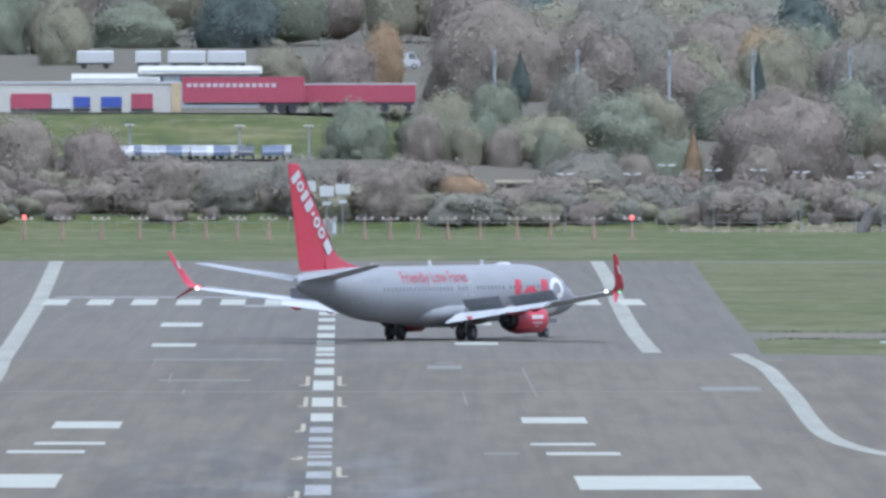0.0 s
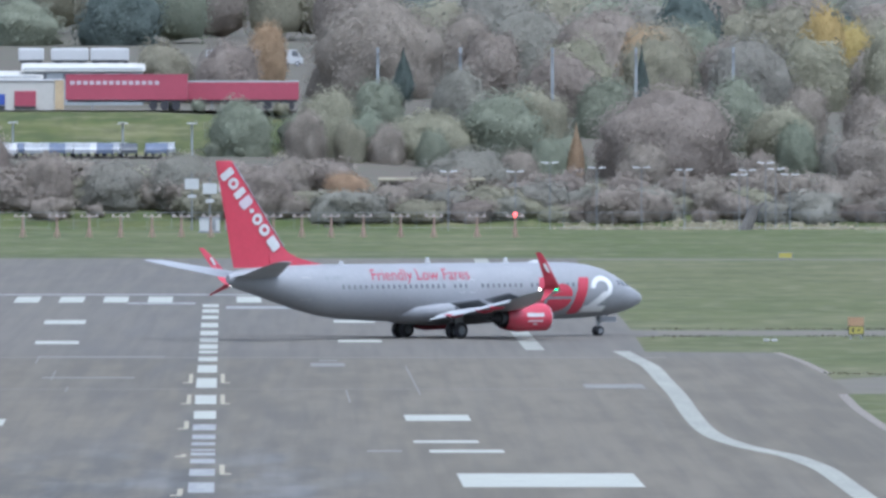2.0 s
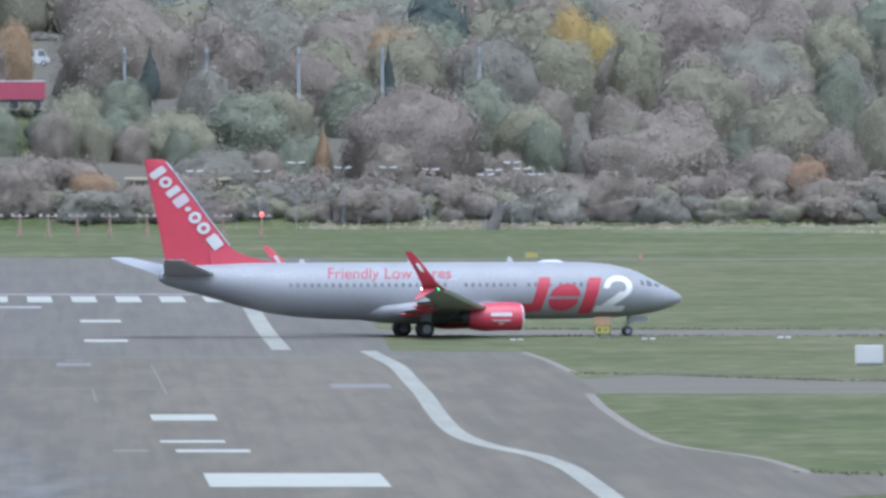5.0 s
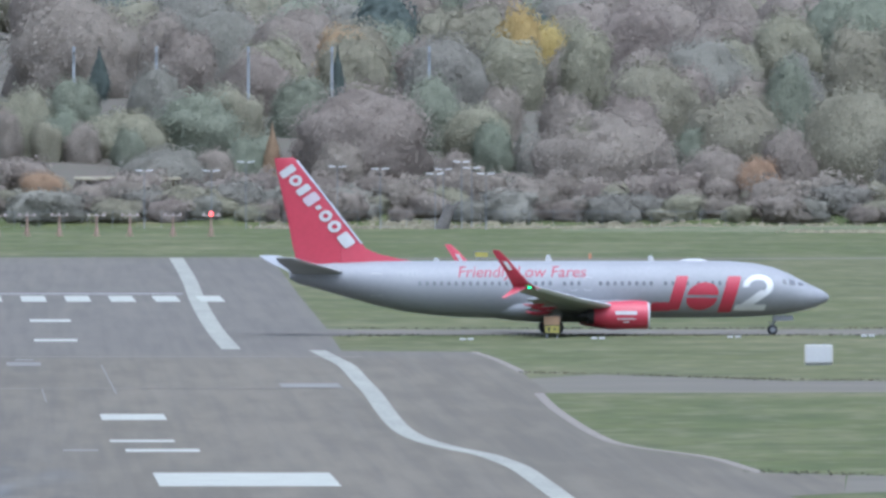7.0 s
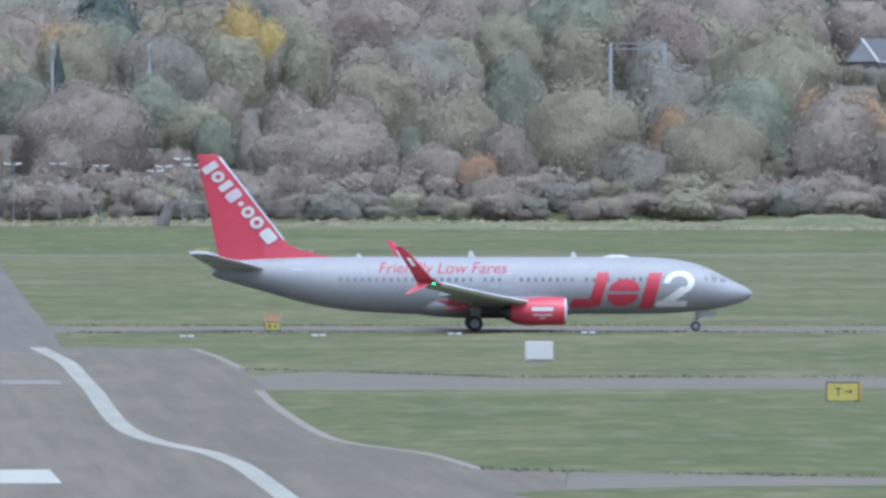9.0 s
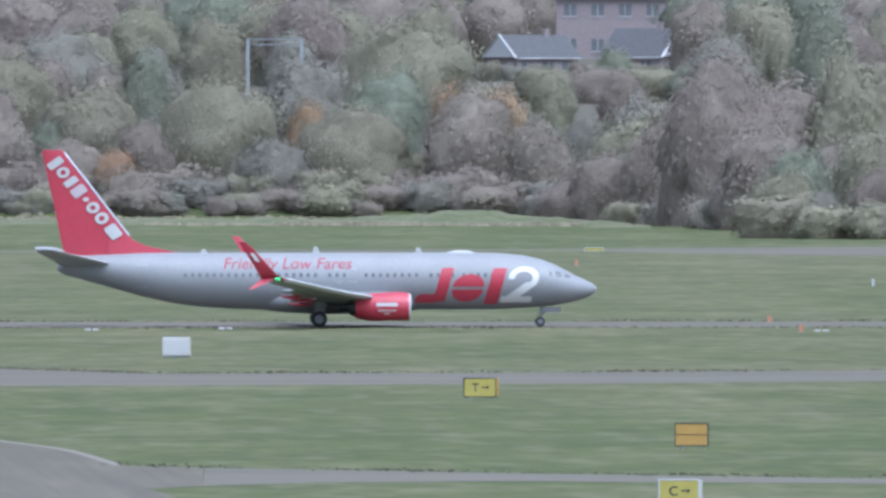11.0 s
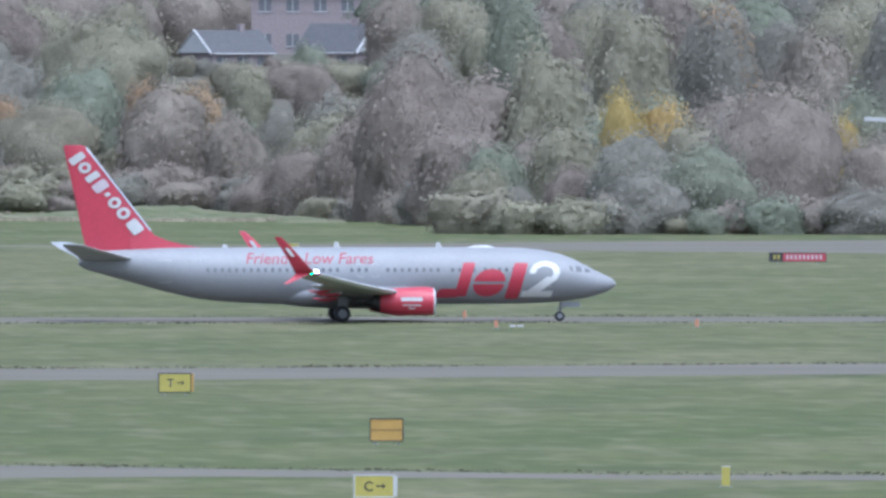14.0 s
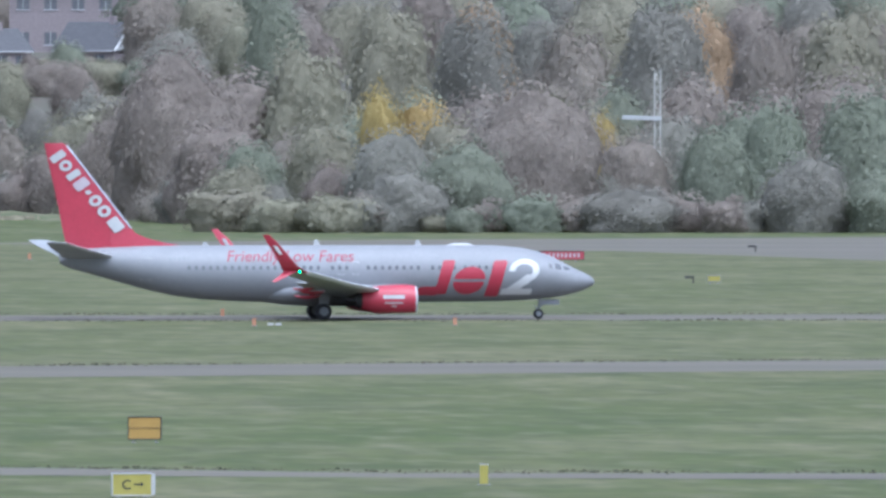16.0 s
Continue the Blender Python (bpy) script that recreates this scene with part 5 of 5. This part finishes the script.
    for x in xs:
        red = x in (-42.8, 19.3)
        if red or first is None:
            a = new("approach_light")
            tagged(a, "orange approach-light post with a lit red lamp" if red else "faded orange approach-light post with white lamp bar", "approach light", group="approach lights beyond the runway")
            part("post", Shape().rod((0, 0, -0.1), (0, 0, 2.1), 0.14, 0.1, 8).rod((-0.35, 0, 0), (0, 0, 1.3), 0.04, seg=6).rod((0.35, 0, 0), (0, 0, 1.3), 0.04, seg=6).mesh("post", RUST), a)
            part("crossbar", Shape().box((0, 0, 2.12), (1.9, 0.12, 0.08), bevel=0.02).mesh("crossbar", CREAMY), a)
            for dx in (-0.75, 0, 0.75):
                part("lamp", Shape().rod((dx, 0.05, 2.25), (dx, -0.2, 2.25), 0.11, 0.15, 10).mesh("lamp", REDLAMP if red and dx == 0 else CREAMY), a)
            if red:
                part("red_lamp", Shape().ball((0, -0.1, 2.36), 0.19).mesh("red_lamp", REDLAMP), a, "lit red lamp")
            a.matrix_basis = facing(x, 2078.5)
            if not red and first is None:
                first = a
        else:
            copy_thing(first, facing(x, 2078.5))

    # white cabin and antenna masts behind the runway's end
    c = new("equipment_cabin")
    c.matrix_basis = facing(-12.2, 2126)
    tagged(c, "small white equipment cabin behind the approach lights", "cabin")
    part("body", Shape().box((0, 0, 0.85), (2.1, 1.6, 1.3), bevel=0.05).mesh("body", WHITE), c)
    part("roof", Shape().box((0, 0, 1.56), (2.3, 1.8, 0.1), bevel=0.03).mesh("roof", GREYM), c)
    part("door", Shape().box((0.3, -0.82, 0.8), (0.7, 0.03, 1.1)).mesh("door", GREYM), c)
    part("base", Shape().box((0, 0, 0.1), (2.3, 1.7, 0.2)).mesh("base", GREYM), c)
    for x, z in ((-14.2, 4.9), (-12.3, 4.4), (-10.6, 4.6)):
        m = new("antenna_mast")
        m.matrix_basis = facing(x, 2150)
        tagged(m, "thin mast with a white antenna box", "antenna mast")
        part("mast", Shape().rod((0, 0, -0.1), (0, 0, z + 1.2), 0.09, 0.06, 8).mesh("mast", GREYM), m)
        part("box", Shape().box((0, -0.15, z), (1.5, 0.3, 1.1), bevel=0.05).mesh("box", WHITE), m)
        part("step", Shape().box((0, -0.12, z - 1.3), (0.9, 0.15, 0.35), bevel=0.04).mesh("step", WHITE), m)
    # car-park lamp masts
    first = None
    for u, top, d in ((9.3, 6.2, 2150), (11.0, 7.1, 2154), (13.3, 6.6, 2150), (15.5, 6.6, 2154), (17.6, 6.4, 2150), (20.3, 5.9, 2146), (20.7, 6.3, 2156), (21.6, 7.1, 2154), (22.1, 6.4, 2162), (22.8, 5.9, 2148), (6.0, 6.2, 2152)):
        x, y = polar(u, d)
        m = new("lamp_mast")
        m.matrix_basis = facing(x, y)
        tagged(m, "slim grey twin-headed car-park lamp mast", "lamp mast", group="lamp masts below the wood")
        part("pole", Shape().rod((0, 0, -0.1), (0, 0, top), 0.06, 0.04, 8).mesh("pole", GREYM), m)
        for sx in (-1, 1):
            part("head", Shape().box((sx * 0.55, 0, top + 0.02), (0.75, 0.3, 0.14), pose(0, 0, 0, 0, -sx * 6, 0), bevel=0.03).mesh("head", LOGOWHITE), m)
    # dark leaning stump at the foot of the bank
    st = new("leaning_stump")
    st.matrix_basis = facing(44.5, 2152)
    tagged(st, "dark leaning broken tree stump in dry grass", "stump")
    part("stem", Shape().rod((-0.2, 0, -0.2), (0.9, 0, 2.5), 0.75, 0.5, 9).mesh("stem", BARK), st)
    part("fork", Shape().rod((0.3, 0, 1.2), (1.8, 0.2, 2.9), 0.3, 0.1, 7).mesh("fork", BARK), st)
    # shelter with a pale roof among the shrubs
    sh = new("shelter")
    sh.matrix_basis = facing(11.3, 2184, height(11.3, 2184))
    tagged(sh, "long open shelter with a pale yellowish roof", "shelter")
    part("roof", Shape().box((0, 0, 3.0), (11.5, 3.2, 0.2), pose(0, 0, 0, 4, 0, 0), bevel=0.08).mesh("roof", HAY), sh)
    for k in range(6):
        part("column", Shape().rod((-5.2 + 2.08 * k, -1.2, -0.1), (-5.2 + 2.08 * k, -1.2, 2.95), 0.05, seg=8).mesh("column", GREYM), sh)
    part("back_wall", Shape().box((0, -0.7, 1.4), (11, 0.12, 2.7)).mesh("back_wall", LITTER), sh)
    part("panel", Shape().box((1.0, -0.9, 1.4), (2.0, 0.2, 1.0), bevel=0.05).mesh("panel", CARBLUE), sh)


# ---------------------------------------------------------------- beyond the fence
def vehicle(name, m, l, w, h, paint, label, van=False):
    v = new(name)
    v.matrix_basis = m
    tagged(v, label, "van" if van else "car", group="parked vehicles")
    if van:
        o = [(-l / 2, 0.35), (l / 2, 0.35), (l / 2, 0.95), (l * 0.42, 1.15), (l * 0.3, h), (-l * 0.46, h), (-l / 2, h * 0.9)]
        g = [(l * 0.385, 1.2), (l * 0.29, h * 0.94), (l * 0.12, h * 0.94), (l * 0.12, 1.2)]
    else:
        o = [(-l / 2, 0.35), (l / 2, 0.35), (l / 2, 0.7), (l * 0.28, 0.9), (l * 0.1, h), (-l * 0.28, h), (-l * 0.46, 0.95), (-l / 2, 0.75)]
        g = [(l * 0.24, 0.93), (l * 0.085, h * 0.95), (-l * 0.26, h * 0.95), (-l * 0.4, 0.95)]
    part("body", Shape().poly(o, w).mesh("body", paint), v)
    part("side_glass", Shape().poly(g, w + 0.02).mesh("side_glass", GLASS), v)
    for sx in (-0.31, 0.31):
        for sy in (-1, 1):
            wh = part("wheel", Shape().rod((sx * l, sy * (w / 2 - 0.2), 0.32), (sx * l, sy * (w / 2 + 0.01), 0.32), 0.32, seg=14).mesh("wheel", RUBBER), v)
            part("rim", Shape().rod((sx * l, sy * (w / 2), 0.32), (sx * l, sy * (w / 2 + 0.02), 0.32), 0.19, seg=10).mesh("rim", METAL), wh)
    return v


def trailer(x, y, z, l, h, label, body=None, stripe=True):
    t = new("curtain_trailer")
    t.matrix_basis = facing(x, y, z)
    tagged(t, label, "trailer")
    part("curtain", Shape().box((0, 0, 1.15 + h / 2), (l, 2.5, h), bevel=0.05).mesh("curtain", body or TRAILRED), t)
    part("roof_rail", Shape().box((0, 0, 1.17 + h), (l + 0.05, 2.55, 0.14), bevel=0.03).mesh("roof_rail", TRAILRED if stripe else WHITE), t)
    part("chassis", Shape().box((0, 0, 1.0), (l * 0.97, 2.2, 0.25)).mesh("chassis", DARK), t)
    for k in range(3):
        part("wheel", Shape().rod((l * 0.22 + 1.25 * k, -1.25, 0.5), (l * 0.22 + 1.25 * k, 1.25, 0.5), 0.5, seg=14).mesh("wheel", RUBBER), t)
    part("landing_leg", Shape().box((-l * 0.28, -0.9, 0.5), (0.15, 0.15, 1.0)).mesh("landing_leg", GREYM), t)
    return t


def house(x, y, w, d, h, ridge, label, turn, wall, windows=0, gable=None, ends=(-1, 1)):
    z = height(x, y)
    o = new("house")
    o.matrix_basis = facing(x, y, z, turn)
    tagged(o, label, "house")
    part("wall", Shape().box((0, 0, h / 2 - 1), (w, d, h + 2)).mesh("wall", wall), o)
    s = Shape()
    a = [(-w / 2 - 0.3, -d / 2 - 0.4, h - 0.1), (w / 2 + 0.3, -d / 2 - 0.4, h - 0.1), (w / 2 + 0.3, d / 2 + 0.4, h - 0.1), (-w / 2 - 0.3, d / 2 + 0.4, h - 0.1)]
    r = [(-w / 2 - 0.3, 0, h + ridge), (w / 2 + 0.3, 0, h + ridge)]
    vs = a + r
    roof = part("roof", mesh_of("roof", vs, [(0, 1, 5, 4), (2, 3, 4, 5), (1, 2, 5), (3, 0, 4), (3, 2, 1, 0)], SLATE), o, "dark slate roof")
    for e in ends:
        for f in (-1, 1):
            part("bargeboard", Shape().rod((e * (w / 2 + 0.32), f * (d / 2 + 0.4), h - 0.1), (e * (w / 2 + 0.32), 0, h + ridge), 0.17, seg=4).mesh("bargeboard", WHITE), roof)
        part("gable_end", mesh_of("gable_end", [(e * (w / 2 + 0.34), -d / 2, h), (e * (w / 2 + 0.34), d / 2, h), (e * (w / 2 + 0.34), 0, h + ridge * 0.9)], [(0, 1, 2)], gable or wall), roof)
    part("chimney", Shape().box((w * 0.22, 0, h + ridge), (0.7, 0.7, 1.4), bevel=0.04).mesh("chimney", BRICK), roof)
    part("gutter", Shape().rod((-w / 2, -d / 2 - 0.45, h - 0.12), (w / 2, -d / 2 - 0.45, h - 0.12), 0.08, seg=6).mesh("gutter", WHITE), roof)
    for k in range(windows):
        wx = (k - (windows - 1) / 2) * w / windows
        for zz in ((h - 1.3,) if h < 5 else (1.6, h - 1.5)):
            win = part("window", Shape().box((wx, -d / 2 - 0.02, zz), (1.5, 0.12, 1.5)).mesh("window", GLASS), o)
            part("frame", Shape().box((wx, -d / 2 - 0.05, zz - 0.8), (1.7, 0.14, 0.12)).box((wx, -d / 2 - 0.05, zz), (0.08, 0.14, 1.5)).mesh("frame", WHITE), win)
    return o


CARBLUE = mat("dull_blue", (0.10, 0.13, 0.19), 0.5, vary=0.1, scale=1)
TRAILRED = mat("trailer_red", (0.29, 0.05, 0.08), 0.5, vary=0.08, scale=0.5)
CREAM = mat("cream_cladding", (0.42, 0.41, 0.37), 0.6, vary=0.06, scale=0.5)
CARS = [mat("car_white", (0.38, 0.38, 0.38), 0.4), mat("car_silver", (0.26, 0.27, 0.28), 0.4, 0.3), mat("car_dark", (0.06, 0.065, 0.075), 0.3), mat("car_blue", (0.08, 0.10, 0.15), 0.4)]


def build_beyond():
    rng = random.Random(8)
    yard = new("yard", sheet("yard", [(-70, 2246), (2, 2246), (2, 2278), (-70, 2278)], 12.25, TAXIWAY))
    tagged(yard, "grey concrete lorry yard on the bank", "yard", kind="structure")
    park = new("car_park", sheet("car_park", [(-44, 2203), (-18, 2203), (-18, 2228), (-44, 2228)], 7.4, TAXIWAY))
    tagged(park, "grey asphalt car park on the bank", "car park", kind="structure")
    t = trailer(-22.1, 2252, 12.25, 13.5, 2.75, "long red curtain-sided lorry trailer with pale lettering")
    for k in range(14):
        part("lettering_bar", Shape().box((-6.0 + 0.72 * k, -1.27, 3.05), (0.5, 0.02, 0.42)).mesh("lettering_bar", PALE), t)
    trailer(-9.2, 2256, 12.25, 12.3, 2.0, "long dark red curtain-sided trailer with white roof rail", stripe=False)
    # loading shed with dock doors
    w = new("loading_shed")
    w.matrix_basis = facing(-39.6, 2264, 12.25)
    tagged(w, "cream loading shed with blue and maroon dock doors", "warehouse")
    part("wall", Shape().box((0, 0, 1.6), (20.6, 6, 3.2)).mesh("wall", CREAM), w)
    part("roof", Shape().box((0, 0, 3.3), (20.9, 6.3, 0.2), bevel=0.05).mesh("roof", WHITE), w)
    for x, ww, m in ((-6.2, 4.6, TRAILRED), (-3.0, 2.3, WHITE), (-0.6, 1.9, BLUE), (2.7, 2.3, BLUE), (6.1, 2.4, TRAILRED)):
        d = part("dock_door", Shape().box((x, -3.05, 1.15), (ww, 0.2, 1.2 if m == BLUE else 1.9), bevel=0.02).mesh("dock_door", m), w)
        part("bumper", Shape().box((x, -3.2, 0.3), (ww, 0.2, 0.25)).mesh("bumper", BLACK), d)
    part("end_panel", Shape().box((9.9, -0.1, 1.7), (1.0, 6.1, 3.3), bevel=0.03).mesh("end_panel", ORANGEY), w)
    for x, y, l, h, m in ((-37, 2300, 9.5, 3.4, SHED), (-27.5, 2304, 13.5, 4.2, SHED)):
        g = new("low_shed")
        g.matrix_basis = facing(x, y, height(x, y) - 0.1)
        tagged(g, "low grey clad shed with flat roof", "shed")
        part("wall", Shape().box((0, 0, h / 2), (l, 8, h)).mesh("wall", m), g)
        part("roof", Shape().box((0, 0, h + 0.08), (l + 0.5, 8.6, 0.2), pose(0, 0, 0, 5, 0, 0), bevel=0.04).mesh("roof", CREAM), g)
        for k in range(4):
            part("window", Shape().box((-l * 0.36 + l * 0.24 * k, -4.03, h - 1.0), (1.4, 0.08, 0.8)).mesh("window", GLASS), g)
    # parked vans and cars
    for u, l in ((-17.1, 4.5), (-14.5, 3.1), (-12.6, 4.6), (-11.0, 2.9), (-10.1, 2.0)):
        x, y = polar(u, 2478)
        box = new("box_trailer")
        box.matrix_basis = facing(x, y, height(x, y) - 0.05)
        tagged(box, "white box-bodied trailer parked above the lorry yard", "trailer", group="white trailers above the yard")
        part("body", Shape().box((0, 0, 1.42), (l, 2.2, 1.45), bevel=0.18).mesh("body", WHITE), box)
        part("roof", Shape().box((0, 0, 2.15), (l * 0.94, 1.9, 0.16), bevel=0.07).mesh("roof", WHITE), box)
        part("chassis", Shape().box((0, 0, 0.62), (l * 0.9, 1.8, 0.2)).mesh("chassis", DARK), box)
        for sx in (-0.3, 0.3):
            part("wheel", Shape().rod((sx * l, -1.0, 0.35), (sx * l, 1.0, 0.35), 0.36, seg=14).mesh("wheel", RUBBER), box)
    for x in (-12.8, -6.0, -4.6):
        vehicle("van", facing(x, 2476, height(x, 2476) + 0.0), 3.6, 1.8, 2.0, WHITE, "white parked van among trees", True)
    for row, y in ((0, 2209), (1, 2216), (2, 2223)):
        for k in range(8):
            if rng.random() < 0.85:
                c = rng.randrange(4)
                vehicle("car", facing(-37.0 + 2.6 * k + row * 0.7, y, 7.4, 90 + rng.uniform(-4, 4)), 4.2, 1.75, 1.45, CARS[c], ["white", "silver", "dark", "blue"][c] + " hatchback parked in the car park")
    # thin lamp poles
    for u, d, top in ((-1.34, 2236, 1.6), (-15.4, 2228, 3.2), (-6.6, 2212, 3.4), (-10.0, 2214, 3.0)):
        x, y = polar(u, d)
        p = new("lamp_pole")
        z = height(x, y)
        h = 11.5 - z if u > -2 else 11 - z
        p.matrix_basis = facing(x, y, z)
        tagged(p, "tall pale lamp pole beside the car park", "lamp pole")
        part("pole", Shape().rod((0, 0, -0.2), (0, 0, h), 0.13, 0.09, 8).mesh("pole", SHED), p)
        part("head", Shape().box((0, -0.3, h), (1.1, 0.7, 0.14), bevel=0.04).mesh("head", WHITE), p)
    # overhead-line masts of the railway
    for u in (2.54, 6.6, 11.12, 15.23, 20.01):
        x, y = polar(u, 2262)
        z = height(x, y)
        p = new("railway_mast")
        p.matrix_basis = facing(x, y, z)
        tagged(p, "grey steel overhead-line mast in front of the wood", "railway mast", group="railway masts")
        top = 19.2 - z
        part("mast", Shape().box((0, 0, top / 2 - 0.3), (0.32, 0.32, top + 0.6), bevel=0.02).mesh("mast", SHED), p)
        part("bracket", Shape().rod((0, 0, top - 0.8), (0.1, -2.4, top - 0.6), 0.05, seg=6).rod((0, 0, top - 1.8), (0.1, -2.4, top - 0.7), 0.04, seg=6).mesh("bracket", GREYM), p)
        part("insulator", Shape().rod((0, -0.3, top - 0.8), (0, -0.7, top - 0.77), 0.1, seg=8).mesh("insulator", BRICK), p)
    g = new("railway_gantry")
    x, y = polar(44.0, 2262)
    z = height(x, y)
    g.matrix_basis = facing(x, y, z)
    tagged(g, "grey steel railway gantry among the trees", "railway gantry")
    for dx in (-3, 3):
        part("leg", Shape().box((dx, 0, (19.3 - z) / 2 - 0.2), (0.35, 0.35, 19.7 - z)).mesh("leg", SHED), g)
    for dz in (0, 0.6):
        part("beam", Shape().box((0, 0, 19.2 - z - dz), (6.4, 0.2, 0.16)).mesh("beam", GREYM), g)
    # fence along the boundary
    f = new("boundary_fence")
    tagged(f, "thin grey boundary fence in front of the shrubs", "fence")
    for k in range(46):
        part("post", FENCEPOST, f, "", pose(20 + 2.6 * (k - 24), 2158.5, 0))
    part("mesh_panel", FENCEMESH, f, "", pose(15.0, 2158.5, 0))
    # houses on the rise
    house(136.9, 2414, 8.6, 7, 2.4, 2.7, "house with dark slate roof and white gable end", 32, BRICK, 3, WHITE, (-1,))
    house(151.0, 2420, 8.6, 7, 2.2, 3.4, "house with dark roof and white gable", -34, BRICK, 2, WHITE, (1,))
    house(151.3, 2496, 13.5, 8, 7.4, 2.6, "pinkish brick house with dark windows", 0, BRICK, 4)
    house(14.2, 2545, 3.2, 4, 2.8, 1.2, "small white gabled hut at the wood's edge", 40, WHITE, 1, WHITE)
    # white mast with a boom above the trees
    x, y = polar(89.7, 2048)
    m = new("white_mast")
    m.matrix_basis = facing(x, y)
    tagged(m, "tall white lattice mast with a side boom", "mast")
    for dx in (-0.3, 0.3):
        for dy in (-0.3, 0.3):
            part("chord", Shape().rod((dx, dy, -0.2), (dx, dy, 15.8), 0.1, seg=6).mesh("chord", CREAM), m)
    for k in range(22):
        z = 0.3 + 0.7 * k
        part("brace", Shape().rod((-0.3 if k % 2 else 0.3, -0.3, z), (0.3 if k % 2 else -0.3, -0.3, z + 0.7), 0.05, seg=5).mesh("brace", CREAM), m)
    part("boom", Shape().box((-1.6, -0.4, 10.9), (3.9, 0.4, 0.42), pose(0, 0, 0, 0, 2, 0), bevel=0.05).mesh("boom", WHITE), m)


ORANGEY = mat("ochre_panel", (0.42, 0.33, 0.20), 0.6, vary=0.08, scale=0.6)
FENCEPOST = Shape().rod((0, 0, -0.1), (0, 0, 1.9), 0.025, seg=6).mesh("post", GREYM)


def fence_mesh():
    s = Shape()
    for z in (0.2, 1.0, 1.8):
        s.rod((-60, 0, z), (60, 0, z), 0.012, seg=4)
    return s.mesh("mesh_panel", GREYM)


FENCEMESH = fence_mesh()

build_ground()
build_pavement()
build_woods()
build_mound()
build_verges()
build_field_things()
build_beyond()
PLANE = build_aircraft()


# ---------------------------------------------------------------- what moves
TAXI = [
    (0, -0.84, 1417.00, 59.63),
    (0.5, 0.80, 1416.80, 54.97),
    (1, 2.94, 1416.60, 49.88),
    (1.5, 4.91, 1416.39, 45.10),
    (2, 7.19, 1416.18, 40.51),
    (2.5, 9.53, 1415.97, 36.21),
    (3, 12.17, 1416.75, 31.51),
    (3.5, 14.73, 1417.52, 27.40),
    (4, 17.71, 1418.29, 22.88),
    (4.5, 20.53, 1419.05, 19.17),
    (5, 23.77, 1419.80, 15.34),
    (7.5, 40.53, 1426.42, 2.37),
    (8, 44.07, 1427.32, 1.03),
    (8.5, 47.60, 1428.21, -0.11),
    (9, 51.38, 1429.08, -0.76),
    (9.5, 54.88, 1429.38, -1.30),
    (10, 58.66, 1429.65, -1.65),
    (12.5, 77.36, 1430.91, -1.09),
    (13, 81.38, 1431.26, -0.55),
    (13.5, 85.05, 1431.62, 0.10),
    (14, 89.11, 1431.94, 0.64),
    (14.5, 92.87, 1432.28, 1.09),
    (15, 96.95, 1432.58, 1.33),
    (15.5, 100.77, 1432.89, 1.58),
    (16, 104.89, 1433.17, 1.81),
]


def taxi_at(t):
    c = np.array(TAXI)
    return [float(np.interp(t, c[:, 0], c[:, k])) for k in (1, 2, 3)]


def motions():
    walk(PLANE, [(t, pose(x, y, 0.02, 0, 0, turn)) for t, x, y, turn in TAXI])
    # wheels roll with the distance gone
    gone, last, rows = 0.0, taxi_at(0), []
    for k in range(161):
        x, y, _ = taxi_at(k / 10)
        gone += math.hypot(x - last[0], y - last[1])
        last = (x, y)
        rows.append((k / 10, gone))
    for ob, c, r in WHEELS:
        walk(ob, [(t, Matrix.Translation(c) @ Matrix.Rotation(g / r, 4, "Y")) for t, g in rows])
    # flaps come up and spoilers fold down as it leaves the runway
    for ob, m in MOVERS["flap"]:
        walk(ob, [(t, m @ Matrix.Rotation(radians(a), 4, "X")) for t, a in ((0, 17), (1.5, 16), (3.0, 11), (5.0, 5), (7.5, 0), (16, 0))])
    for ob, m in MOVERS["spoiler"]:
        walk(ob, [(t, m @ Matrix.Rotation(radians(-a), 4, "X")) for t, a in ((0, 52), (1.4, 52), (2.3, 8), (2.8, 0), (16, 0))])
    # flashing lights swing out of their housings for an instant
    ob, m = MOVERS["beacon"]
    out = []
    for t0, t1 in ((3.5, 3.5),):
        out += [(t0 - 0.1, 88), (t0 - 0.05, 44), (t0, 0), (t1 + 0.05, 44), (t1 + 0.1, 88)]
    walk(ob, [(t, m @ Matrix.Rotation(radians(a), 4, "X")) for t, a in [(0, 88)] + out + [(16, 88)]])
    for ob, m, side in MOVERS["strobe"]:
        out = []
        for t0, t1 in ((8.3, 8.5), (9.8, 9.8), (12.7, 12.8), (14.0, 14.0), (15.5, 15.5)):
            out += [(t0 - 0.1, 88), (t0 - 0.05, 44), (t0, 0)] + ([(t1, 0)] if t1 > t0 else []) + [(t1 + 0.05, 44), (t1 + 0.1, 88)]
        walk(ob, [(t, m @ Matrix.Rotation(radians(a * side), 4, "X")) for t, a in [(0, 88)] + out + [(16, 88)]])


motions()
